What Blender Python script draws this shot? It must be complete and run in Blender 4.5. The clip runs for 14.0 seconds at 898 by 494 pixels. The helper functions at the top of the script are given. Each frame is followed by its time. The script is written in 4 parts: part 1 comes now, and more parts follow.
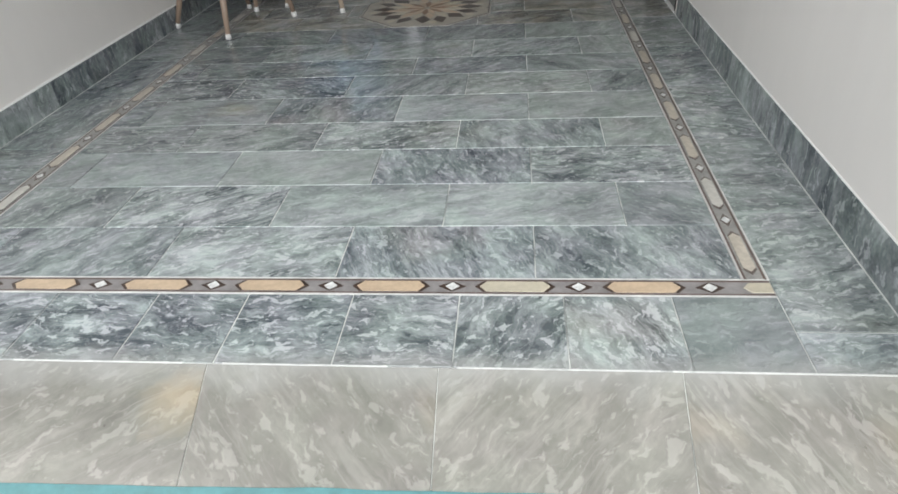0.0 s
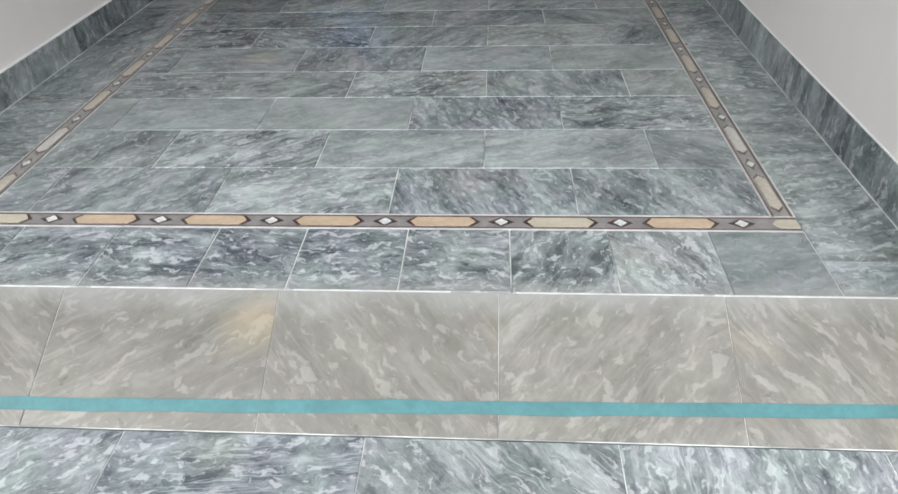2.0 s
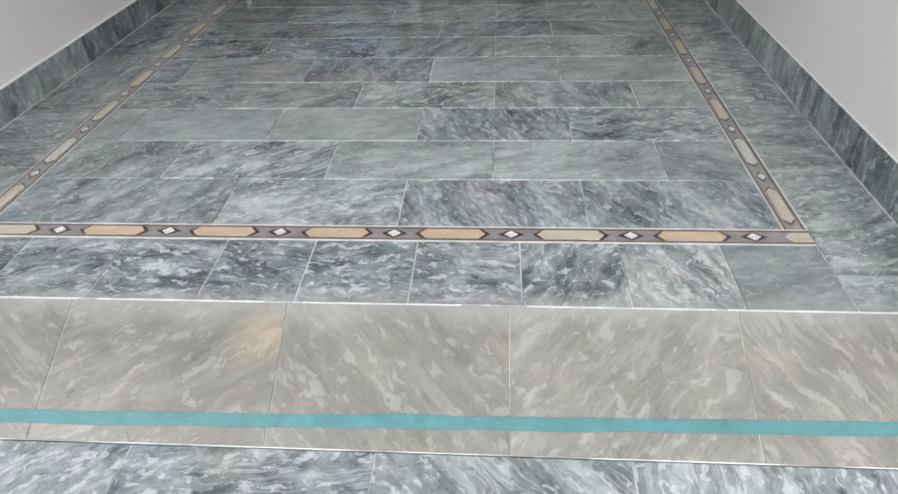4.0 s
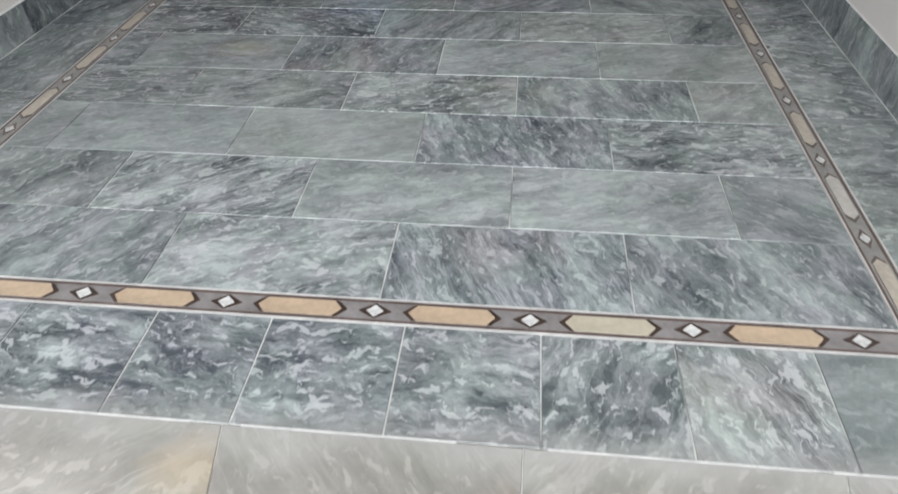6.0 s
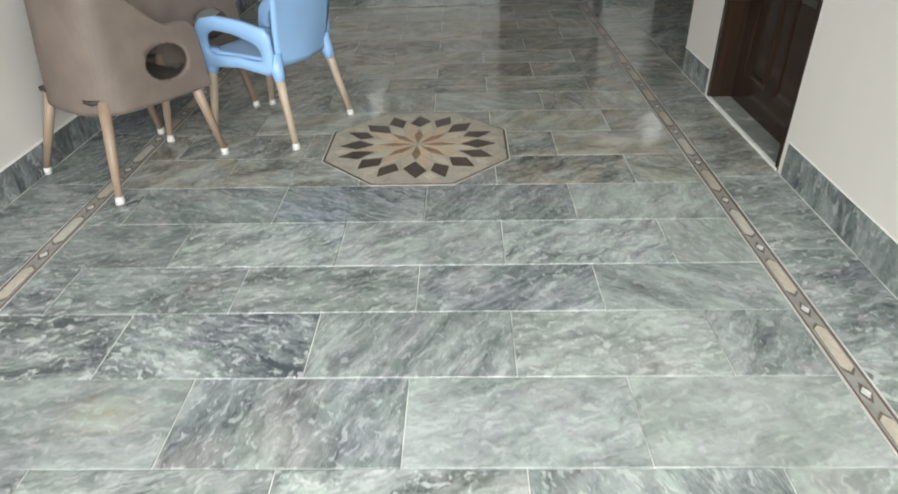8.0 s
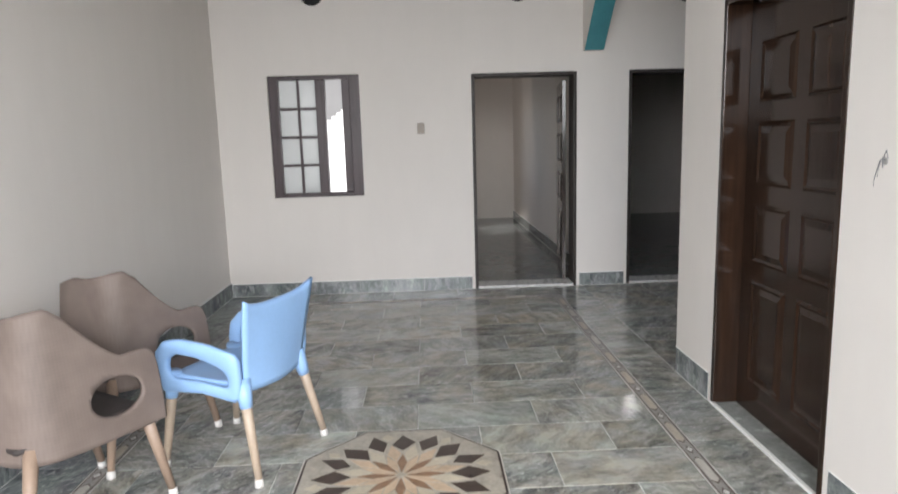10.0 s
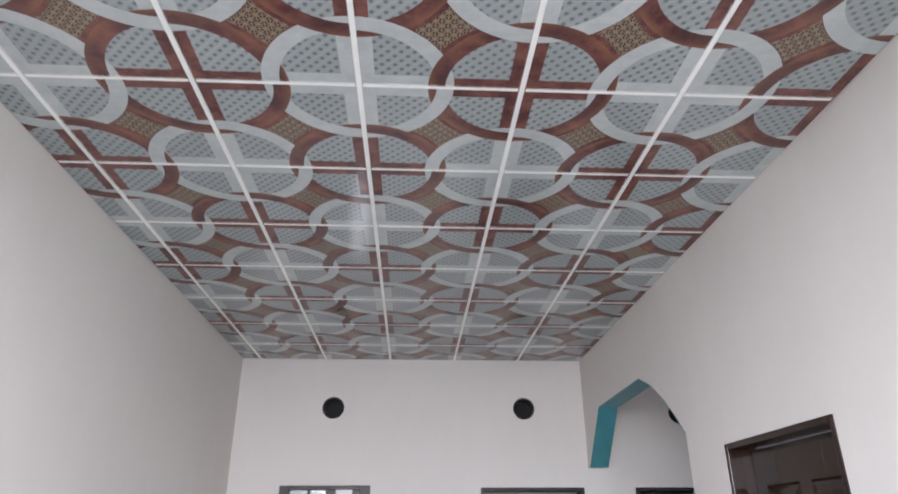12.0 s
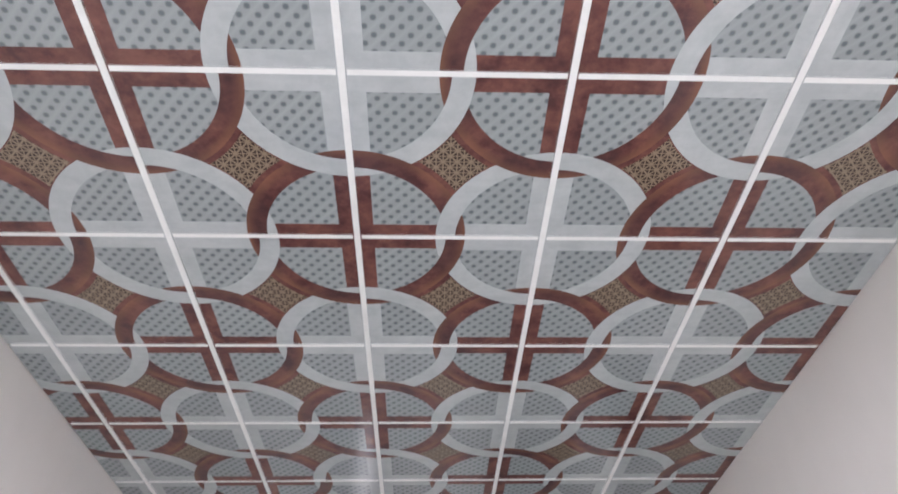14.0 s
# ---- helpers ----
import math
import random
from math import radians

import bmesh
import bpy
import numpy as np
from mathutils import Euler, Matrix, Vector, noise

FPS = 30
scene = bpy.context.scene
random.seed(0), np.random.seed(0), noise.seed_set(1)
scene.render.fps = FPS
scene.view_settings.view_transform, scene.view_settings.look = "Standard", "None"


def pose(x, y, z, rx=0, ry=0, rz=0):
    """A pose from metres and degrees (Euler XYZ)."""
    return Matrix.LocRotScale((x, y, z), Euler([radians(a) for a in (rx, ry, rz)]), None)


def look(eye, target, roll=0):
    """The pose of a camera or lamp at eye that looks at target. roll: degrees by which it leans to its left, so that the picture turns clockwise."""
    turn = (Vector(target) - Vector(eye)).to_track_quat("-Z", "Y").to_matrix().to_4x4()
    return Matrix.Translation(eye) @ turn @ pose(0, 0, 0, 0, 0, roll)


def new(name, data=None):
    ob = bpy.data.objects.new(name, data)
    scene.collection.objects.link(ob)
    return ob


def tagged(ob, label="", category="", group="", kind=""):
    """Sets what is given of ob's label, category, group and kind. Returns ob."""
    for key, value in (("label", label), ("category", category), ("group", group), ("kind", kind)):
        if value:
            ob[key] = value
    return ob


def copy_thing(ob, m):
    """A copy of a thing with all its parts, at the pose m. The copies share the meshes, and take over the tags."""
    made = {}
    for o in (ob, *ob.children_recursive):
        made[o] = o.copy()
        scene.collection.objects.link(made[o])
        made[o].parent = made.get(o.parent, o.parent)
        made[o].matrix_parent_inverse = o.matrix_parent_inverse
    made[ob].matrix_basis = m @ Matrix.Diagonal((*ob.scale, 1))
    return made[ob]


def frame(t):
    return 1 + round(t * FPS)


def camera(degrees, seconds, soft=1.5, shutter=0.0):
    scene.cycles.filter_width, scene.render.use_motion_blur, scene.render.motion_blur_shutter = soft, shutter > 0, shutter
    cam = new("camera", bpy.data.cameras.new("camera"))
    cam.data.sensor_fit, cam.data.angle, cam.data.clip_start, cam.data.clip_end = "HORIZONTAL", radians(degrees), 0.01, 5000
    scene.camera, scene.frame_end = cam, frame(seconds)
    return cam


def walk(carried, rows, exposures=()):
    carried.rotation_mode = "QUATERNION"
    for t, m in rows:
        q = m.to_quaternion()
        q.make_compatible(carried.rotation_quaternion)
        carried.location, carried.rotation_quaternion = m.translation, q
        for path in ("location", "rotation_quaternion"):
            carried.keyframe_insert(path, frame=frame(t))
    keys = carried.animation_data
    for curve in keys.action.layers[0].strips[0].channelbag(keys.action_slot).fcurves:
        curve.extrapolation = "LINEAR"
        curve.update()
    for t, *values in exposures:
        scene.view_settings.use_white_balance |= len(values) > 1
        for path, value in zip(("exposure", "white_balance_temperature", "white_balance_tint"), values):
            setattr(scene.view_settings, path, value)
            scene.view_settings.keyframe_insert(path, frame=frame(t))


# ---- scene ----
cam = camera(68.77, 14.0, soft=1.7, shutter=0.2)
# seconds, x, y, z, heading (left +), tilt (up +), lean (right +)
PATH = [
    (0.0, 2.347, -8.243, 1.181, 7.00, -33.99, 3.95),
    (0.5, 2.153, -8.370, 1.182, 2.73, -33.37, 0.65),
    (1.0, 2.104, -8.411, 1.188, 7.84, -35.62, 3.42),
    (1.5, 2.135, -8.413, 1.185, 6.23, -35.76, 2.60),
    (2.0, 2.130, -8.407, 1.187, 4.62, -37.12, 2.24),
    (4.5, 2.099, -8.390, 1.189, 4.95, -36.27, 2.23),
    (5.0, 2.090, -8.335, 1.127, 3.58, -42.63, 3.00),
    (5.5, 2.135, -8.053, 1.120, 6.57, -42.44, 4.05),
    (6.0, 2.105, -7.760, 1.145, 7.05, -41.33, 1.65),
    (6.5, 1.979, -7.420, 1.177, -1.43, -39.44, 0.56),
    (7.0, 1.933, -7.144, 1.151, 0.45, -37.96, 1.98),
    (7.5, 1.972, -6.789, 1.238, 1.04, -38.27, 1.11),
    (8.0, 1.954, -6.548, 1.292, 1.54, -32.01, 1.41),
    (8.2, 1.916, -6.427, 1.294, -0.61, -30.53, 2.94),
    (10.3, 1.859, -6.153, 1.488, -1.90, -4.27, 1.53),
    (10.5, 1.815, -6.195, 1.532, -1.93, -0.52, 1.19),
    (10.7, 1.785, -6.255, 1.535, -2.05, 4.56, 0.26),
    (11.0, 1.728, -6.335, 1.553, -2.58, 12.24, 0.16),
    (11.5, 1.667, -6.412, 1.602, -3.69, 17.05, -0.10),
    (12.0, 1.677, -6.457, 1.612, -3.19, 23.66, 0.28),
    (12.5, 1.668, -6.497, 1.637, -4.65, 27.43, 0.93),
    (13.0, 1.666, -6.505, 1.644, -2.67, 30.95, 0.47),
    (13.5, 1.673, -6.579, 1.625, -2.17, 37.10, 0.66),
    (14.0, 1.677, -6.598, 1.624, -2.98, 43.87, 1.65),
]
EXPOSURES = [(0.0, -0.47, 6420, 9), (0.8, -0.48, 6400, 11), (2.0, -0.54, 6350, 11), (5.0, -0.6, 6380, 12), (5.5, -0.81, 6360, 12), (6.0, -0.62, 6400, 12), (6.5, -0.28, 6600, 5), (7.0, -0.15, 6680, 6), (7.5, 0.07, 6730, 4),
             (8.0, 0.46, 6720, 5), (10.3, 0.92, 6530, 14), (10.8, 1.04, 6480, 16), (11.5, 1.1, 6280, 17), (12.5, 1.12, 6130, 18), (14.0, 1.03, 6260, 20)]
walk(cam, [(t, pose(x, y, z, 90 + p, 0, h) @ pose(0, 0, 0, 0, 0, -r)) for t, x, y, z, h, p, r in PATH], EXPOSURES)

# ---------------------------------------------------------------- light
world = bpy.data.worlds.new("sky")
scene.world = world
world.use_nodes = True
wn = world.node_tree.nodes
sky = wn.new("ShaderNodeTexSky")
sky.sky_type, sky.sun_disc = "NISHITA", False
sky.sun_elevation, sky.sun_rotation = radians(50), radians(60)
world.node_tree.links.new(sky.outputs[0], wn["Background"].inputs[0])
wn["Background"].inputs[1].default_value = 0.10

sun = new("sun", bpy.data.lights.new("sun", "SUN"))
sun.data.energy, sun.data.angle, sun.data.color = 2.0, radians(12), (1, 0.96, 0.9)
sun.matrix_world = look((0, 0, 0), (0.55, 0.32, -0.76))


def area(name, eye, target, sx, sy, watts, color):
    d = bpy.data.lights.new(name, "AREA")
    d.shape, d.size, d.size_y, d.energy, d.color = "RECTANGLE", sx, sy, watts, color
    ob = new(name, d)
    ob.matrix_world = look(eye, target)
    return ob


# daylight of the open front, and an added fill lamp brightening the far room
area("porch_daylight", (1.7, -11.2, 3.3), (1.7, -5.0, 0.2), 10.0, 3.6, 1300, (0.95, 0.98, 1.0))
area("far_room_daylight", (2.1, 3.6, 1.6), (2.75, 5.6, 1.0), 1.0, 1.1, 2.2, (1.0, 0.88, 0.78))

# ---------------------------------------------------------------- numbers
W, H = 3.35, 3.21           # room width and ceiling height; the end wall is y = 0
FRONT = -7.046              # where the room's floor ends and the threshold begins
TH = 0.23                   # wall thickness


# ---------------------------------------------------------------- materials
class Nodes:
    def __init__(self, name):
        self.mat = bpy.data.materials.new(name)
        self.mat.use_nodes = True
        self.t = self.mat.node_tree
        self.bsdf = self.t.nodes["Principled BSDF"]

    def n(self, kind, **kw):
        node = self.t.nodes.new(kind)
        for k, v in kw.items():
            node.inputs[k].default_value = v
        return node

    def link(self, a, b):
        self.t.links.new(a, b)

    def put(self, socket, v):
        if hasattr(v, "links"):
            self.link(v, socket)
        else:
            socket.default_value = v

    def math(self, op, a, b=0.0, c=0.0):
        node = self.t.nodes.new("ShaderNodeMath")
        node.operation = op
        for s, v in zip(node.inputs, (a, b, c)):
            self.put(s, v)
        return node.outputs[0]

    def mix(self, f, a, b, kind="MIX"):
        node = self.t.nodes.new("ShaderNodeMix")
        node.data_type, node.blend_type = "RGBA", kind
        self.put(node.inputs[0], f)
        for s, v in ((node.inputs[6], a), (node.inputs[7], b)):
            self.put(s, (*v, 1) if isinstance(v, tuple) and len(v) == 3 else v)
        return node.outputs[2]

    def ramp(self, f, *stops):
        node = self.t.nodes.new("ShaderNodeValToRGB")
        e = node.color_ramp.elements
        while len(e) < len(stops):
            e.new(0.5)
        for el, (p, c) in zip(e, stops):
            el.position, el.color = p, (*c, 1) if isinstance(c, tuple) else (c, c, c, 1)
        self.link(f, node.inputs[0])
        return node.outputs[0]

    def noise(self, vec, scale, detail=4, rough=0.55, dist=0.0):
        node = self.n("ShaderNodeTexNoise", Scale=scale, Detail=detail, Roughness=rough, Distortion=dist)
        if vec is not None:
            self.link(vec, node.inputs["Vector"])
        return node.outputs["Fac"]

    def coords(self, kind="Object"):
        return self.t.nodes.new("ShaderNodeTexCoord").outputs[kind]

    def place(self, vec, loc=(0, 0, 0), rot=(0, 0, 0), scale=(1, 1, 1)):
        node = self.t.nodes.new("ShaderNodeMapping")
        self.link(vec, node.inputs[0])
        for s, v in zip(list(node.inputs)[1:], (loc, rot, scale)):
            self.put(s, v)
        return node.outputs[0]

    def bump(self, height, strength, distance=0.002):
        node = self.n("ShaderNodeBump", Strength=strength, Distance=distance)
        self.link(height, node.inputs["Height"])
        self.link(node.outputs[0], self.bsdf.inputs["Normal"])

    def done(self, color, rough, metal=0.0, spec=0.5):
        b = self.bsdf.inputs
        self.put(b["Base Color"], (*color, 1) if isinstance(color, tuple) else color)
        self.put(b["Roughness"], rough)
        b["Metallic"].default_value = metal
        b["Specular IOR Level"].default_value = spec
        return self.mat


def marble(name, dark, light, vein, grain=1.0, gloss=0.10, warm=0.0, green=0.38):
    """Polished marble with cloudy streaks; each slab has its own cut (random) and tone (object colour)."""
    m = Nodes(name)
    info = m.t.nodes.new("ShaderNodeObjectInfo")
    rnd = info.outputs["Random"]
    sep = m.t.nodes.new("ShaderNodeSeparateColor")
    m.link(info.outputs["Color"], sep.inputs[0])
    tone, busy, cut_, cool = sep.outputs[0], sep.outputs[1], sep.outputs[2], info.outputs["Alpha"]
    rot = m.t.nodes.new("ShaderNodeCombineXYZ")
    m.link(m.math("MULTIPLY", cut_, -math.pi), rot.inputs[2])
    loc = m.t.nodes.new("ShaderNodeCombineXYZ")
    m.link(m.math("MULTIPLY", rnd, 91.7), loc.inputs[0])
    m.link(m.math("MULTIPLY", rnd, 53.1), loc.inputs[1])
    m.link(m.math("MULTIPLY", rnd, 37.9), loc.inputs[2])
    co = m.place(m.coords(), loc.outputs[0], rot.outputs[0])
    warpn = m.n("ShaderNodeTexNoise", Scale=5.0 * grain, Detail=4, Roughness=0.65)
    m.link(co, warpn.inputs["Vector"])
    vm = m.t.nodes.new("ShaderNodeVectorMath")
    vm.operation = "MULTIPLY_ADD"
    m.link(warpn.outputs["Color"], vm.inputs[0])
    vm.inputs[1].default_value = (0.11, 0.11, 0.11)
    m.link(co, vm.inputs[2])
    wco = vm.outputs[0]
    prop = m.t.nodes.new("ShaderNodeAttribute")
    prop.attribute_type, prop.attribute_name = "OBJECT", "streaky"
    streaky = prop.outputs["Fac"]
    streak = m.noise(m.place(wco, scale=(4.2 * grain, 13 * grain, 6)), 1.0, 6, 0.62)
    cloud = m.noise(m.place(wco, scale=(2.4 * grain, 4.5 * grain, 3)), 1.0, 6, 0.62)
    fine = m.noise(m.place(wco, scale=(22 * grain, 42 * grain, 16)), 1.0, 3, 0.6)
    fleck = m.noise(m.place(wco, loc=(3.1, 1.7, 0), scale=(15 * grain, 32 * grain, 9)), 1.0, 4, 0.55, 0.25)
    dash = m.noise(m.place(wco, loc=(7.7, 4.2, 0), scale=(26 * grain, 52 * grain, 9)), 1.0, 3, 0.5)
    dark_f = m.noise(m.place(wco, loc=(1.3, 9.2, 0), scale=(9 * grain, 26 * grain, 9)), 1.0, 5, 0.6)
    ridge = m.math("ABSOLUTE", m.math("SUBTRACT", m.noise(m.place(wco, scale=(2.6 * grain, 8 * grain, 3)), 1.0, 6, 0.6), 0.5))
    v = m.math("ADD", m.math("MULTIPLY", m.math("SUBTRACT", streak, 0.5), 0.85), m.math("MULTIPLY", m.math("SUBTRACT", cloud, 0.5), 0.85))
    v = m.math("ADD", v, m.math("MULTIPLY", m.math("SUBTRACT", fine, 0.5), 0.52))
    v = m.math("MULTIPLY", v, m.math("MULTIPLY_ADD", busy, 1.25, 0.75))
    patch = m.noise(m.place(wco, loc=(5.5, 2.2, 0), scale=(3.4 * grain, 7.5 * grain, 3)), 1.0, 5, 0.6, 0.5)
    patch = m.ramp(patch, (0.40, 0.0), (0.50, 0.5), (0.60, 1.0))
    v = m.math("ADD", v, m.math("MULTIPLY", m.math("SUBTRACT", patch, 0.5), m.math("MULTIPLY_ADD", busy, 0.36, 0.02)))
    v = m.math("ADD", v, tone)
    base = m.ramp(v, (0.0, dark), (0.5, tuple((a + b) / 2 * 0.92 for a, b in zip(dark, light))), (1.0, light))
    base = m.mix(m.math("MULTIPLY", m.ramp(dark_f, (0.60, 0.0), (0.70, 1.0)), m.math("MULTIPLY_ADD", busy, 0.45, 0.1)), base, dark)
    veins = m.ramp(ridge, (0.0, 1.0), (0.012, 0.0))
    flecks = m.ramp(fleck, (0.57, 0.0), (0.62, 1.0))
    dashes = m.ramp(dash, (0.63, 0.0), (0.68, 1.0))
    f = m.math("MAXIMUM", m.math("MULTIPLY", veins, 0.22), m.math("MAXIMUM", m.math("MULTIPLY", flecks, 0.62), m.math("MULTIPLY", dashes, 0.5)))
    f = m.math("MULTIPLY", f, m.math("MULTIPLY_ADD", busy, 0.85, 0.14))
    # long parallel veins, strong on the slabs cut along the bed
    sway = m.t.nodes.new("ShaderNodeVectorMath")
    sway.operation = "MULTIPLY_ADD"
    m.link(warpn.outputs["Color"], sway.inputs[0])
    sway.inputs[1].default_value = (0.035, 0.035, 0.0)
    m.link(co, sway.inputs[2])
    lco = sway.outputs[0]
    long_a = m.math("ABSOLUTE", m.math("SUBTRACT", m.noise(m.place(lco, scale=(1.5 * grain, 15 * grain, 3)), 1.0, 3, 0.55), 0.5))
    long_b = m.noise(m.place(lco, loc=(4.4, 6.1, 0), scale=(2.8 * grain, 30 * grain, 3)), 1.0, 4, 0.55)
    gate = m.ramp(m.noise(m.place(co, loc=(9.0, 2.0, 0), scale=(3, 3, 3)), 1.0, 2), (0.36, 0.15), (0.58, 1.0))
    veil = m.math("MAXIMUM", m.ramp(long_a, (0.0, 0.85), (0.020, 0.0)), m.ramp(long_b, (0.55, 0.0), (0.68, 0.8)))
    f = m.math("MAXIMUM", f, m.math("MULTIPLY", m.math("MULTIPLY", veil, gate), streaky))
    col = m.mix(f, base, vein)
    stain = m.ramp(m.noise(co, 1.7, 3, 0.5), (0.62, 0.0), (0.74, 1.0))
    col = m.mix(m.math("MULTIPLY", stain, 0.14 + warm), col, (0.40, 0.31, 0.20))
    # iron stain: a tan bloom near one corner of the slabs that carry it
    near = m.t.nodes.new("ShaderNodeVectorMath")
    near.operation = "DISTANCE"
    m.link(m.place(m.coords(), scale=(1.0, 1.5, 1.0)), near.inputs[0])
    near.inputs[1].default_value = (0.275, 0.15, 0.0) if not green else (0.10, 0.03, 0.0)
    bloom = m.math("ADD", near.outputs["Value"], m.math("MULTIPLY", m.math("SUBTRACT", cloud, 0.5), 0.45))
    bloom = m.math("MULTIPLY", m.ramp(bloom, (0.01, 1.0), (0.14, 0.0)), m.math("GREATER_THAN", cool, 1.5))
    col = m.mix(m.math("MULTIPLY", bloom, 0.33 if not green else 0.25), col, (0.44, 0.335, 0.20))
    hsv = m.t.nodes.new("ShaderNodeMix")
    hsv.data_type, hsv.blend_type = "RGBA", "MULTIPLY"
    m.link(m.math("MULTIPLY", m.math("MULTIPLY", cool, m.math("LESS_THAN", cool, 1.5)), 1.0 if green else 0.0), hsv.inputs[0])
    m.link(col, hsv.inputs[6])
    hsv.inputs[7].default_value = (0.985, 0.993, 1.022, 1)
    col = hsv.outputs[2]
    mottle = m.ramp(m.noise(m.place(wco, loc=(2.0, 8.0, 0)), 7.0, 3), (0.38, (0.965, 1.01, 0.975)), (0.62, (1.015, 0.985, 1.02)))
    col = m.mix(1.0 if green else 0.4, col, mottle, "MULTIPLY")
    sage = m.math("FRACT", m.math("MULTIPLY", rnd, 3.71))
    col = m.mix(m.math("MULTIPLY", m.math("MULTIPLY", sage, tone), m.math("MULTIPLY", m.math("MAXIMUM", m.math("SUBTRACT", 1.0, cool), 0.0), green)), col, (0.40, 0.43, 0.35))
    smear = m.noise(m.coords("Object"), 6.0, 4, 0.6)
    m.bump(m.math("ADD", fine, m.math("MULTIPLY", smear, 0.8)), 0.08, 0.001)
    # warm reflection of the walls, put into the colour of far slabs
    tint = m.t.nodes.new("ShaderNodeAttribute")
    tint.attribute_type, tint.attribute_name = "OBJECT", "warm_sheen"
    sheen_mask = m.math("MULTIPLY", tint.outputs["Fac"], m.ramp(m.noise(m.place(wco, loc=(6.0, 3.0, 0)), 5.0, 4, 0.6), (0.36, 0.25), (0.62, 1.0)))
    col = m.mix(sheen_mask, col, m.mix(v, (0.11, 0.096, 0.074), (0.50, 0.452, 0.362)))
    # dry dust trodden over the front edge of the floor
    geo = m.t.nodes.new("ShaderNodeNewGeometry")
    at = m.t.nodes.new("ShaderNodeSeparateXYZ")
    m.link(geo.outputs["Position"], at.inputs[0])
    edge = m.math("ABSOLUTE", m.math("SUBTRACT", at.outputs[1], FRONT))
    edge = m.math("ADD", edge, m.math("MULTIPLY", m.math("SUBTRACT", m.noise(geo.outputs["Position"], 7.0, 4, 0.6), 0.5), 0.16))
    dust = m.math("MULTIPLY", m.ramp(edge, (0.0, 1.0), (0.075, 0.0)), 0.55)
    col = m.mix(dust, col, (0.30, 0.295, 0.275))
    return m.done(col, m.math("ADD", m.math("MULTIPLY_ADD", smear, 0.12, gloss - 0.07), m.math("MULTIPLY", dust, 0.4)), spec=0.38)


GREY_MARBLE = marble("grey_marble", (0.070, 0.081, 0.088), (0.430, 0.460, 0.444), (0.62, 0.625, 0.61), 1.45, gloss=0.14)
BEIGE_MARBLE = marble("beige_marble", (0.120, 0.113, 0.098), (0.262, 0.248, 0.216), (0.385, 0.368, 0.328), 1.0, gloss=0.30, warm=0.16, green=0.0)


def plain(name, color, rough, var=0.12, scale=9.0, bump=0.0, metal=0.0, spec=0.5, fine=60.0):
    m = Nodes(name)
    co = m.coords()
    a = m.noise(co, scale, 4)
    b = m.noise(co, fine, 3)
    f = m.math("ADD", m.math("MULTIPLY", a, 0.65), m.math("MULTIPLY", b, 0.35))
    col = m.ramp(f, (0.3, tuple(c * (1 - var) for c in color)), (0.7, tuple(min(1, c * (1 + var)) for c in color)))
    if bump:
        m.bump(b, bump)
    return m.done(col, m.math("MULTIPLY_ADD", a, 0.15, rough - 0.07), metal, spec)


def paint(name, color):
    """Distempered plaster: faint roller marks, patches and scuffs."""
    m = Nodes(name)
    co = m.coords()
    big = m.noise(co, 0.9, 4, 0.6)
    mid = m.noise(m.place(co, scale=(7, 7, 1.6)), 1.0, 4, 0.6)
    tiny = m.noise(co, 140, 3)
    f = m.math("ADD", m.math("MULTIPLY", big, 0.6), m.math("MULTIPLY", mid, 0.4))
    col = m.ramp(f, (0.3, tuple(c * 0.94 for c in color)), (0.7, color))
    m.bump(m.math("ADD", tiny, m.math("MULTIPLY", mid, 1.5)), 0.12, 0.0015)
    return m.done(col, 0.72, spec=0.25)


WALL = paint("cream_wall_paint", (0.745, 0.703, 0.662))
WHITE = plain("white_trim_paint", (0.84, 0.83, 0.80), 0.4, 0.06)
TEAL = plain("teal_enamel_paint", (0.058, 0.24, 0.275), 0.42, 0.18, 5, 0.1)
TEAL_LINE = plain("teal_floor_paint", (0.058, 0.165, 0.17), 0.5, 0.22, 12, 0.1)


def grout():
    """Pale cement joint, bright where fresh, greyed and trodden in between."""
    m = Nodes("pale_grout")
    co = m.coords()
    big = m.noise(co, 3.3, 3, 0.6)
    small = m.noise(co, 60, 3)
    col = m.ramp(m.math("MULTIPLY_ADD", small, 0.12, big), (0.45, (0.25, 0.255, 0.245)), (0.54, (0.50, 0.50, 0.47)), (0.66, (0.66, 0.66, 0.62)))
    m.bump(small, 0.3)
    return m.done(col, 0.85)


GROUT = grout()
INLAY_TAN = plain("tan_marble_inlay", (0.50, 0.378, 0.262), 0.3, 0.25, 6)
INLAY_CREAM = plain("cream_marble_inlay", (0.48, 0.43, 0.33), 0.3, 0.2, 6)
INLAY_WHITE = plain("white_marble_inlay", (0.62, 0.615, 0.59), 0.28, 0.2, 20)
INLAY_BROWN = plain("brown_marble_inlay", (0.055, 0.036, 0.028), 0.3, 0.4, 16)
INLAY_MAUVE = plain("mauve_grey_inlay", (0.23, 0.213, 0.205), 0.32, 0.3, 14)
INLAY_DULL = plain("dull_cream_inlay", (0.50, 0.475, 0.425), 0.34, 0.25, 8)
INLAY_WORN = plain("worn_tan_inlay", (0.48, 0.425, 0.35), 0.34, 0.3, 8)
